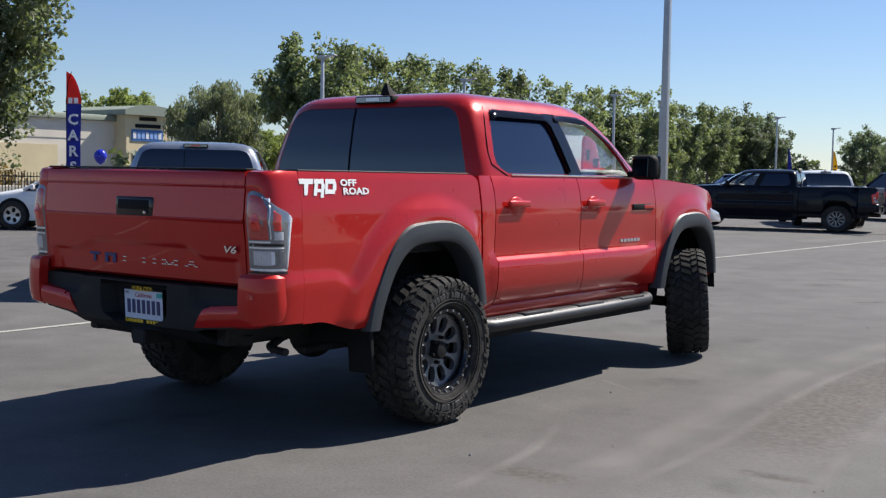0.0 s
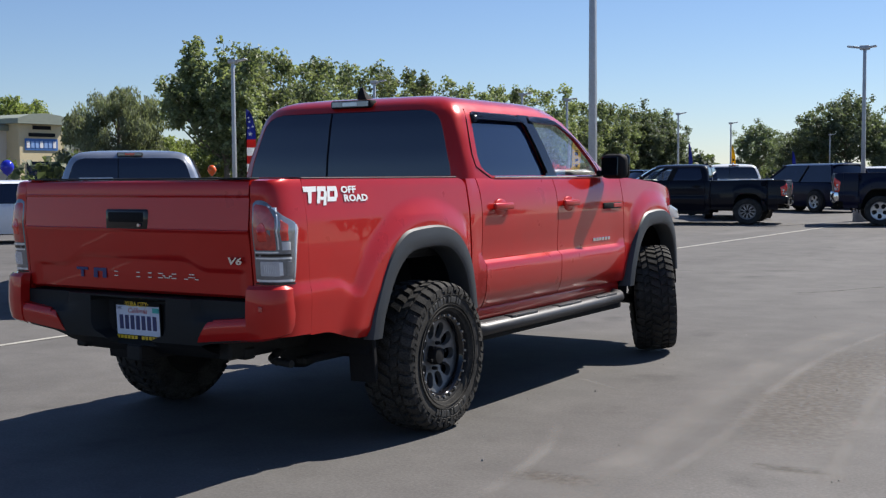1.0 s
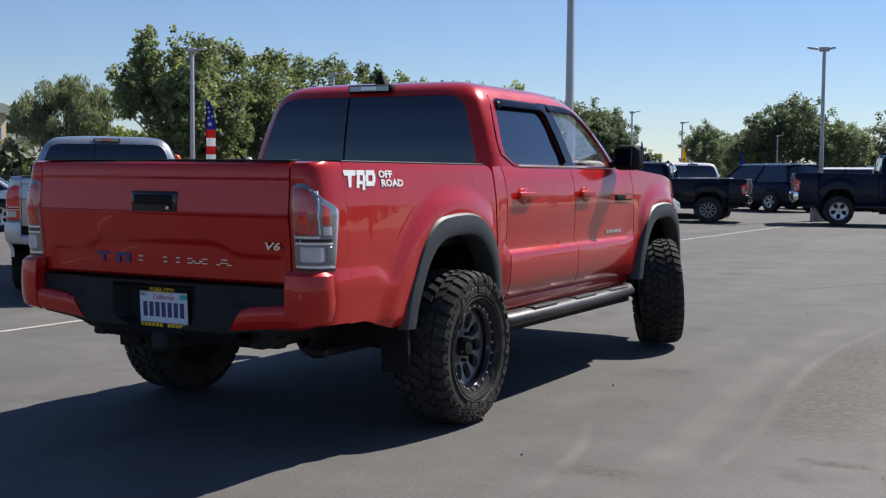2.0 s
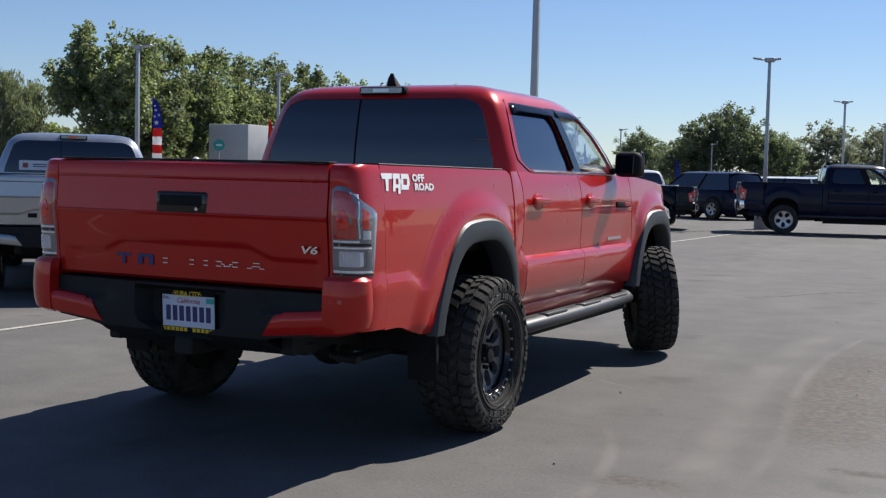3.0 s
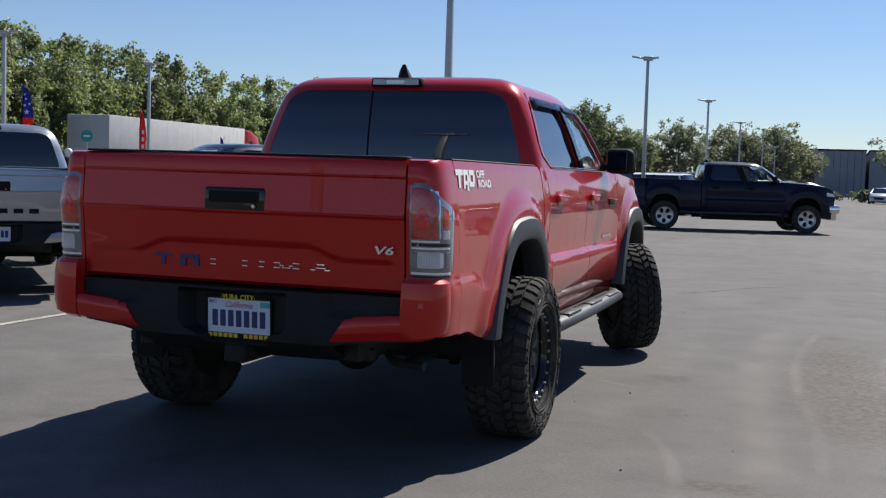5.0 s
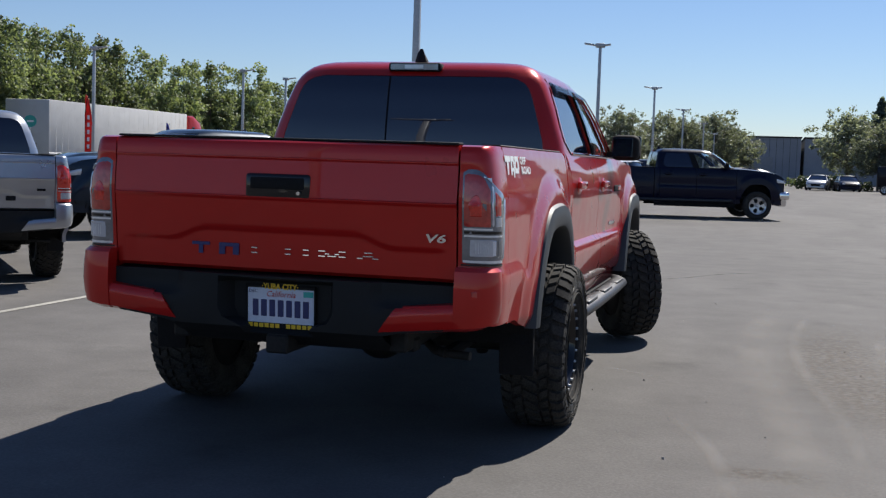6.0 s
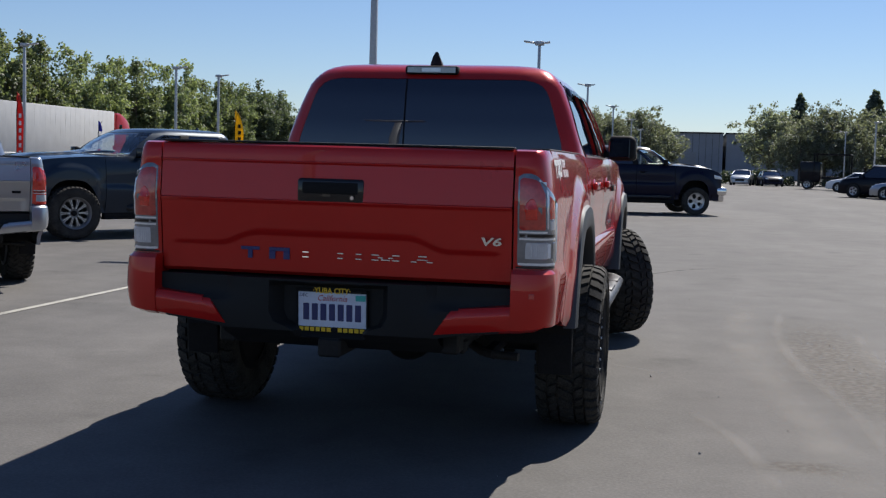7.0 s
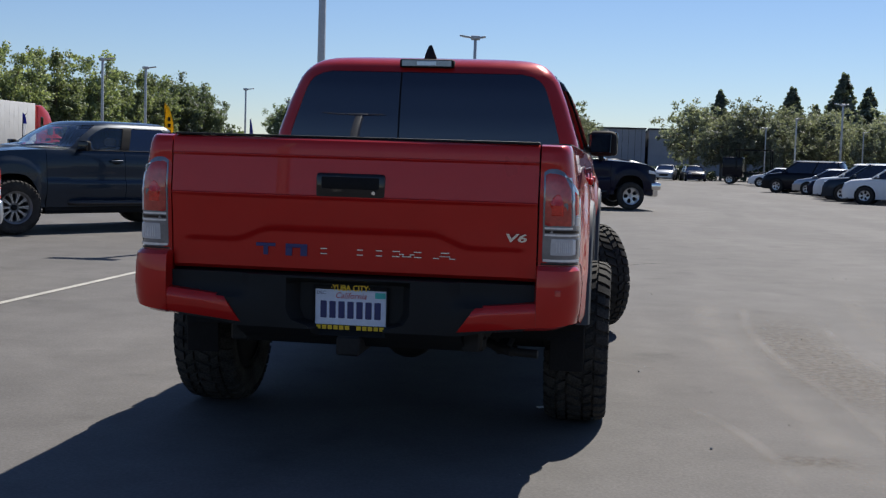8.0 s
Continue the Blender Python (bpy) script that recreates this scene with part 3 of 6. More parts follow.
def visor_path(front):
    pts = []
    if front:
        y0, y1 = lerp(YW2, 1.772), lerp(YW3, 1.772)
        pts += [(y0 - .01, 1.770, 0, -1, .034), ((y0 + y1) / 2, 1.770, 0, -1, .038), (y1, 1.768, -.35, -.94, .038)]
        for z, w in ((1.752, .040), (1.72, .038), (1.68, .036), (1.62, .033), (1.56, .030), (1.50, .026), (1.44, .022), (1.40, .014)):
            pts.append((lerp(YW3, z), z, -.84, -.54, w))
    else:
        y0, y1 = lerp(YW0, 1.772), lerp(YW1, 1.772)
        pts += [(lerp(YW0, 1.71) + .002, 1.71, 1, 0, .012), (lerp(YW0, 1.752), 1.752, .8, -.6, .04)]
        pts += [(y0 + (y1 - y0) * k, 1.770, 0, -1, .040) for k in (.06, .3, .6, .94)]
        pts += [(lerp(YW1, 1.752), 1.752, -.8, -.6, .04), (lerp(YW1, 1.70), 1.70, -1, 0, .014), (lerp(YW1, 1.55), 1.55, -1, 0, .010), (lerp(YW1, 1.40), 1.40, -1, 0, .008)]
    return pts


GATE_Y = [(.815, -1.285), (.83, -1.305), (.90, -1.312), (1.02, -1.322), (1.12, -1.3355), (1.131, -1.3435), (1.1345, -1.3435), (1.1385, -1.3375), (1.15, -1.3365), (1.20, -1.3325), (1.288, -1.3255), (1.296, -1.3315), (1.2985, -1.3315), (1.302, -1.3275), (1.345, -1.3255), (1.362, -1.320), (1.370, -1.308), (1.372, -1.288)]


def tailgate_skin():
    bm = bmesh.new()
    zs = [.815, .822, .83, .86, .89, .91, .92, .93, .94, .95, .96, .97, .98, .99, 1.0, 1.03, 1.07, 1.11, 1.12, 1.1255, 1.131, 1.1345, 1.1365, 1.1385, 1.15, 1.17, 1.20, 1.25, 1.28, 1.288, 1.292, 1.296, 1.2985, 1.302, 1.32, 1.345, 1.354, 1.362, 1.367, 1.370, 1.372]
    xs = [-.766 + 1.532 * i / 64 for i in range(65)]
    rows = []
    for z in zs:
        row = []
        for x in xs:
            y = lerp(GATE_Y, z) - .018 * (1 - (x / .766) ** 2)
            edge = .955 + .05 * (1 - smooth01((abs(x) - .34) / .16))
            inside = 1 - smooth01((abs(x) - .69) / .04)
            y += .012 * smooth01((edge - z) / .024) * inside
            row.append((x, y, z))
        rows.append(row)
    add_grid(bm, rows)
    edges = [e for e in bm.edges if e.is_boundary]
    r = bmesh.ops.extrude_edge_only(bm, edges=edges)
    for v in r["geom"]:
        if isinstance(v, bmesh.types.BMVert):
            v.co.y = -1.245
    bm.faces.new([v for v in bm.verts if abs(v.co.y + 1.245) < 1e-6][:0] or [bm.verts.new(p) for p in ((-.76, -1.246, .82), (.76, -1.246, .82), (.76, -1.246, 1.37), (-.76, -1.246, 1.37))])
    return bm


CORNER_END = -1.10


def corner(t, z, off=0.0):
    """A point of the rounded rear corner of the bed: t from 0 at the tailgate's seam to 90 on the flank."""
    def at_(t):
        c, q = max(0, math.cos(radians(t))) ** .5, max(0, math.sin(radians(t))) ** .5
        y0 = lerp(GATE_Y, max(z, .90)) + .003
        return Vector((.773 + (side_x(CORNER_END, z) - .773) * q, CORNER_END + (y0 - CORNER_END) * c))
    p = at_(t)
    d = at_(min(t + 1.5, 90)) - at_(max(t - 1.5, 0))
    nrm = Vector((-d.y, d.x)).normalized() * -1
    if nrm.y > 0 and t < 45 or nrm.x < 0 and t >= 45:
        nrm = -nrm
    return p + nrm * off


LIGHT_TOP = [(0, 1.272), (4, 1.277), (12, 1.277), (22, 1.270), (32, 1.255), (45, 1.232), (60, 1.207), (74, 1.188), (82, 1.172), (86, 1.155)]


def light_top(t):
    return lerp(LIGHT_TOP, t)


def lamp_skin(t0, t1, zlo, top_fn, out, sgn, depth=.02, n=8):
    """A piece of the wrap-round tail lamp, with its edges turned in."""
    bm = bmesh.new()
    rows = []
    for i in range(n + 1):
        t = t0 + (t1 - t0) * i / n
        hi = top_fn(t)
        row = []
        for k, o in ((0, out - .004), (.04, out), (.2, out), (.35, out), (.5, out), (.65, out), (.8, out), (.96, out), (1, out - .004)):
            z = zlo + (hi - zlo) * k
            tt = t * (1 - .13 * (t / 90) ** 2 * min(1, max(0, (1.17 - z) / .27)))
            e = .005 if i in (0, n) else 0
            q = corner(tt, z, o - e)
            row.append((sgn * q.x, q.y, z))
        rows.append(row)
    add_grid(bm, rows)
    edges = [e for e in bm.edges if e.is_boundary]
    r = bmesh.ops.extrude_edge_only(bm, edges=edges)
    for v in r["geom"]:
        if isinstance(v, bmesh.types.BMVert):
            v.co.y += depth * .8
            v.co.x -= sgn * depth * .5
    return bm


def bed_corner(sgn):
    """The rear corner of the bed, round and above the tail lamp."""
    bm = bmesh.new()
    rows = []
    for t in (-1, 0, 3, 7, 12, 18, 25, 33, 42, 52, 62, 72, 80, 86, 90):
        row = []
        for z in (.645, .70, .76, .80, .84, .87, .89, .91, .95, 1.05, 1.15, 1.20, 1.24, 1.28, 1.30, 1.315, 1.335, 1.352, 1.366, 1.373):
            q = corner(max(t, 0), z)
            x, y = q.x, q.y
            if z > 1.34:
                x -= .004 * ((z - 1.34) / .033) ** 2 * min(1, max(0, t) / 40)
            if t < 0:
                y += .07
            row.append((sgn * x, y, z))
        rows.append(row)
    vs = add_grid(bm, rows)
    bm.faces.new([r[-1] for r in vs] + [bm.verts.new((sgn * .79, CORNER_END, 1.373)), bm.verts.new((sgn * .773, -1.24, 1.373))])
    return bm


BUMP_PATH = [(.775, -1.372), (.82, -1.374), (.865, -1.366), (.905, -1.345), (.930, -1.312), (.941, -1.285), (.946, -1.262)]
BUMP_UP = [0, .003, .008, .014, .020, .025, .028]


def bumper_end(sgn):
    bm = bmesh.new()
    rows = []
    prof = ((.622, -.035), (.636, -.01), (.68, .0), (.74, .004), (.82, .002), (.868, -.004), (.885, -.022))
    def wing(x):
        """The section of the wing at x: its foot rises and its top climbs towards the corner."""
        k = min(1, max(0, (x - .455) / .32))
        lo, hi = .588 + .034 * k, .708 + .030 * k
        return [(lo, -.035), (lo + .013, -.01), (lo + .045, 0), ((lo + hi) / 2 + .012, .002), (hi - .019, .0), (hi - .005, -.01), (hi, -.04)]
    for x in (.455, .465, .49, .56, .64, .72):
        rows.append([(sgn * (x + (.07 * (z - .60) / .1 if x < .5 else 0)), -1.366 - o, z) for z, o in wing(x)])
    bm_rows = rows
    add_grid(bm, bm_rows)
    rows = []
    for i, (x, y) in enumerate(BUMP_PATH):
        a, b = BUMP_PATH[max(i - 1, 0)], BUMP_PATH[min(i + 1, len(BUMP_PATH) - 1)]
        d = Vector((b[0] - a[0], b[1] - a[1])).normalized()
        nx, ny = d.y, -d.x
        rows.append([(sgn * (x + nx * o), y + ny * o, z + BUMP_UP[i] * max(0, (.80 - z) / .176)) for z, o in prof])
    vs = add_grid(bm, rows)
    # the wing joins the corner
    rows = [[(sgn * x, -1.366 - o, z) for z, o in wing(x)] for x in (.72, .775)]
    add_grid(bm, rows)
    edges = [e for e in bm.edges if e.is_boundary]
    r = bmesh.ops.extrude_edge_only(bm, edges=edges)
    for v in r["geom"]:
        if isinstance(v, bmesh.types.BMVert):
            v.co.y += .05
            v.co.x -= sgn * .01
    return bm


def bumper_centre():
    bm = bmesh.new()
    zs = [.50, .53, .555, .585, .60, .62, .66, .70, .715, .74, .77, .795, .803]
    xs = [-.79, -.70, -.60, -.50, -.46, -.42, -.30, -.26, -.22, -.20, -.1, 0, .1, .20, .22, .26, .30, .42, .46, .50, .60, .70, .79]
    rows = []
    for z in zs:
        row = []
        for x in xs:
            ax = abs(x)
            y = -1.352 + .16 * smooth01((.585 - z) / .08)
            if z > .71 and ax > .44:
                y = -1.352 + .03 * smooth01((z - .70) / .03)
            if ax < .24 and .57 < z < .79:
                y = max(y, -1.352 + .085 * smooth01((.25 - ax) / .03))
            y -= .012 * (1 - (x / .79) ** 2)
            row.append((x * (1 - .40 * smooth01((.635 - z) / .05)), y, z))
        rows.append(row)
    rows.append([(x, -1.20, .806) for x in xs])
    add_grid(bm, rows)
    return bm


# -- wheels: the axle lies along x, the outer face looks along +x --
def revolve(profile, seg, x_sign=1):
    """Turns (x, r) points round the x axis."""
    bm = bmesh.new()
    rows = []
    for i in range(seg + 1):
        a = 2 * math.pi * (i % seg) / seg
        rows.append([(x_sign * x, r * math.cos(a), r * math.sin(a)) for x, r in profile])
    add_grid(bm, rows)
    bmesh.ops.remove_doubles(bm, verts=bm.verts[:], dist=1e-6)
    return bm


def tyre_mesh(R=.396, W=.15, rim=.232):
    """The carcass of a tyre."""
    prof = [(-W * .72, rim), (-W * .88, rim + .012), (-W * .97, rim + .05), (-W * 1.0, rim + .09), (-W * .98, rim + .115), (-W * .93, R - .035), (-W * .84, R - .016),
            (-W * .6, R - .012), (0, R - .010), (W * .6, R - .012), (W * .84, R - .016), (W * .93, R - .035), (W * .98, rim + .115), (W * 1.0, rim + .09), (W * .97, rim + .05), (W * .88, rim + .012), (W * .72, rim)]
    return revolve(prof, 72)


def tread_mesh(R=.396, W=.15, lugs=38, lug_h=.011):
    bm = bmesh.new()
    def block(a0, a1, pts):
        """pts: corners (x, r) of the section, pushed from angle a0 to a1."""
        lo = [bm.verts.new((x, r * math.cos(a0 + s), r * math.sin(a0 + s))) for x, r, s in pts]
        hi = [bm.verts.new((x, r * math.cos(a1 + s), r * math.sin(a1 + s))) for x, r, s in pts]
        bm.faces.new(lo)
        bm.faces.new(hi[::-1])
        k = len(pts)
        for i in range(k):
            bm.faces.new((lo[i], hi[i], hi[(i + 1) % k], lo[(i + 1) % k]))
    step = 2 * math.pi / lugs
    for i in range(lugs):
        a = i * step
        for s in (-1, 1):
            off = 0 if s > 0 else step / 2
            big = i % 2
            low = R - (.046 if big else .034)
            block(a + off, a + off + step * .62, [(s * W * .62, R - .02, 0), (s * W * .62, R + lug_h - .008, 0), (s * W * .86, R + lug_h - .014, .03 * s), (s * W * 1.0, R - .02, .03 * s), (s * W * 1.025, low, .03 * s), (s * W * .9, low - .004, .03 * s)])
            block(a + off + step * .1, a + off + step * .66, [(s * W * .30, R - .02, 0), (s * W * .30, R + lug_h - .006, 0), (s * W * .55, R + lug_h - .007, -.05 * s), (s * W * .55, R - .02, -.05 * s)])
        block(a + step * .2, a + step * .72, [(-W * .22, R - .02, -.04), (-W * .22, R + lug_h - .005, -.04), (W * .22, R + lug_h - .005, .04), (W * .22, R - .02, .04)])
    return bm


def spoke_face(r_out, r_hub, holes, hole_r0, hole_r1, x0, x1, dish=.02, wide=.75, seg=8):
    """A wheel disc with a ring of rounded windows."""
    bm = bmesh.new()
    edges = []
    def loop(pts):
        vs = [bm.verts.new((0, a, b)) for a, b in pts]
        return [bm.edges.new((vs[i], vs[(i + 1) % len(vs)])) for i in range(len(vs))]
    n = 64
    edges += loop([(r_out * math.cos(2 * math.pi * i / n), r_out * math.sin(2 * math.pi * i / n)) for i in range(n)])
    edges += loop([(r_hub * math.cos(2 * math.pi * i / 20), r_hub * math.sin(2 * math.pi * i / 20)) for i in range(20)])
    for h in range(holes):
        a = 2 * math.pi * (h + .5) / holes
        mid, half = (hole_r0 + hole_r1) / 2, (hole_r1 - hole_r0) / 2
        w = mid * math.pi / holes * wide
        pts = []
        for i in range(16):
            t = 2 * math.pi * i / 16
            cr, ct = abs(math.cos(t)) ** .75 * math.copysign(1, math.cos(t)), abs(math.sin(t)) ** .75 * math.copysign(1, math.sin(t))
            rr = mid + half * cr
            ww = w * ct * (.72 + .28 * rr / mid)
            pts.append((rr * math.cos(a) - ww * math.sin(a), rr * math.sin(a) + ww * math.cos(a)))
        edges += loop(pts)
    bmesh.ops.triangle_fill(bm, use_beauty=True, edges=edges)
    for f in [f for f in bm.faces]:
        c = f.calc_center_median()
        if c.yz.length < r_hub * .9:
            bm.faces.remove(f)
    for v in bm.verts:
        v.co.x = x1 - dish * (1 - min(1, (v.co.yz.length - r_hub) / (r_out - r_hub))) ** 1
    faces = bm.faces[:]
    r = bmesh.ops.extrude_face_region(bm, geom=faces)
    for v in r["geom"]:
        if isinstance(v, bmesh.types.BMVert):
            v.co.x -= (x1 - x0)
    return bm


def bolt_mesh(r=.006, h=.008):
    bm = bmesh.new()
    add_cyl(bm, r, r * .8, 0, h, 6, pose(0, 0, 0, 0, 90, 0))
    return bm


CACHE = {}


def cached(key, make):
    if key not in CACHE:
        CACHE[key] = make()
    return CACHE[key]


def wheel(parent, x, y, r, sgn, kind, steer=0, detail=True):
    """kind: beadlock (dark, eight windows), split (ten split spokes, machined), five (five-spoke bright)."""
    k = r / .402
    m = pose(x, y, r) @ pose(0, 0, .014 if steer else 0, 0, -.16 * steer, 0) @ pose(0, 0, 0, 0, 0, steer + (0 if sgn > 0 else 180)) @ pose(0, 0, 0, 17 * (1 + y), 0, 0) @ Matrix.Scale(k, 4)
    def mesh(key, make, material, smooth=40):
        def go():
            me = mesh_of(make(), key, smooth)
            me.materials.append(material)
            return me
        return cached((kind, key, material.name), go)
    # black barrel on beadlocks puts the shade behind the wheel into its colour
    hub = new("wheel", mesh("rim_barrel", lambda: revolve([(-.13, .20), (-.12, .235), (-.10, .218), (.06, .205), (.095, .222), (.118, .236), (.126, .240), (.122, .228), (.10, .214)], 48), {"beadlock": BLACK, "split": RIMGREY}.get(kind, ALLOY)))
    hub.parent = parent
    hub.matrix_basis = m
    def sub(name, me, mm=Matrix()):
        o = new(name, me)
        o.parent = hub
        o.matrix_basis = mm
        return o
    narrow = kind != "beadlock"
    sub("tyre", mesh("tyre", lambda: tyre_mesh(W=.125 if narrow else .148), RUBBER, 30))
    if kind != "five":
        tagged(sub("tread", mesh("tread", lambda: tread_mesh(W=.125 if narrow else .148, lug_h=.008 if narrow else .011), RUBBER, 30)), kind="stuff")
    # black disc added across the wheel's inner side to keep it dark
    sub("brake_shield", mesh("brake_shield", lambda: cyl(.212, .212, -.118, -.104, 32, pose(0, 0, 0, 0, 90, 0)), BLACK))
    sub("brake_drum", mesh("brake_drum", lambda: cyl(.17, .17, -.10, .02, 28, pose(0, 0, 0, 0, 90, 0)), UNDER))
    if kind == "beadlock":
        sub("rim_face", mesh("rim_face", lambda: spoke_face(.222, .045, 10, .094, .182, .045, .075, .03, .74), RIMGREY, 30))
        ring = sub("beadlock_ring", mesh("beadlock_ring", lambda: revolve([(.085, .196), (.108, .200), (.116, .208), (.118, .232), (.110, .240), (.09, .240)], 56), GLOSSBLACK if detail else RIMGREY))
        cap = sub("centre_cap", mesh("centre_cap", lambda: revolve([(.03, .048), (.085, .048), (.096, .042), (.099, .02), (.10, 0)], 24), BLACK))
        bolt = mesh("bolt", lambda: bolt_mesh(.0075, .010), ALLOY)
        for i in range(24 if detail else 0):
            a = 2 * math.pi * i / 24
            sub("bolt", bolt, pose(.116, .219 * math.cos(a), .219 * math.sin(a)))
        for i in range(6):
            a = 2 * math.pi * i / 6
            sub("lug_nut", mesh("lug_nut", lambda: bolt_mesh(.011, .03), BLACK), pose(.06, .068 * math.cos(a), .068 * math.sin(a)))
        if detail:
            for a0 in (80, 260):
                for i in range(11):
                    w = (1, 0, 2, 1)[i % 4]
                    bar = mesh("sidewall_bar%d" % w, lambda: sidewall_bar(2.6 + w), LETTER)
                    sub("sidewall_mark", bar, pose(0, 0, 0, a0 - 30 + 5.1 * i + (4 if i > 4 else 0), 0, 0))
            tagged(sub("sidewall_block", mesh("sidewall_block", sidewall_blocks, RUBBER, 30)), kind="stuff")
            for r in (.262, .280, .332):
                sub("sidewall_rib", mesh("sidewall_rib%d" % int(r * 1000), lambda: revolve([(.145, r - .003), (.1515, r - .0015), (.1515, r + .0015), (.145, r + .003)], 72), RUBBER))
    else:
        n = 10 if kind == "split" else 5
        sub("rim_face", mesh("rim_face", lambda: spoke_face(.222, .035, n, .075, .205, .05, .082, .02, .74 if n == 10 else .62), ALLOY if kind == "five" else RIMGREY, 30))
        if kind == "split":
            def spokes():
                bm = bmesh.new()
                for i in range(10):
                    a = 36 * i
                    for d in (-4, 4):
                        add_box(bm, .080, .086, .07, .205, -.004, .004, m=pose(0, 0, 0, a + d, 0, 0))
                return bm
            sub("machined_spokes", mesh("machined_spokes", spokes, ALLOY))
        sub("centre_cap", mesh("centre_cap", lambda: revolve([(.04, .04), (.085, .04), (.092, .03), (.094, 0)], 20), BLACK if kind == "split" else ALLOY))
    return hub


def sidewall_blocks():
    """Staggered raised blocks that run from the shoulder down the sidewall."""
    bm = bmesh.new()
    rng = random.Random(8)
    for i in range(38):
        a0 = 2 * math.pi * i / 38
        low = .322 + (.0 if i % 2 else .014) + rng.uniform(-.003, .003)
        for k, (w0, w1, top) in enumerate(((.05, .42, .369), (.52, .90, .361))):
            rows = []
            for t in (w0, w1):
                ang = a0 + 2 * math.pi / 38 * t
                lo = low + .016 * k
                rows.append([(x, r * math.cos(ang + sk), r * math.sin(ang + sk)) for x, r, sk in ((.139, lo - .002, .02), (.1525, lo + .002, .02), (.1530, (lo + top) / 2, .0), (.1485, top, -.02), (.133, top + .003, -.02))])
            add_grid(bm, rows)
    return bm


def sidewall_bar(wide):
    """A raised bar, some degrees wide, in place of a moulded letter of a tyre's sidewall."""
    bm = bmesh.new()
    rows = []
    for ang in (0, radians(wide)):
        rows.append([(x, r * math.cos(ang), r * math.sin(ang)) for x, r in ((.147, .286), (.1505, .289), (.1515, .304), (.1505, .320), (.144, .323))])
    add_grid(bm, rows)
    return bm


def step_bar(s):
    bm = tube([(s * .87, .32, .50), (s * .93, .37, .495), (s * .965, .46, .49), (s * .97, 1.2, .492), (s * .97, 1.9, .495), (s * .965, 2.46, .50), (s * .94, 2.54, .502), (s * .88, 2.58, .505)], .042, 16)
    for v in bm.verts:
        if .45 < v.co.y < 2.47:
            v.co.x = s * .97 + (v.co.x - s * .97) * 1.45
    return bm


def lengthen(t, y0, d):
    """Moves all that lies ahead of y0 (behind it, where y0 is behind the axle) by d: a longer bed or nose."""
    for o in t.children_recursive:
        at_ = o.matrix_basis.translation
        if at_.length > 1e-6:
            if (at_.y > y0) == (y0 > 0) and (o.parent is t or o.parent.matrix_basis.translation.length < 1e-6):
                at_.y += d
                o.matrix_basis.translation = at_
        elif o.parent is t or o.parent.matrix_basis.translation.length < 1e-6:
            for v in o.data.vertices:
                if (v.co.y > y0) == (y0 > 0):
                    v.co.y += d


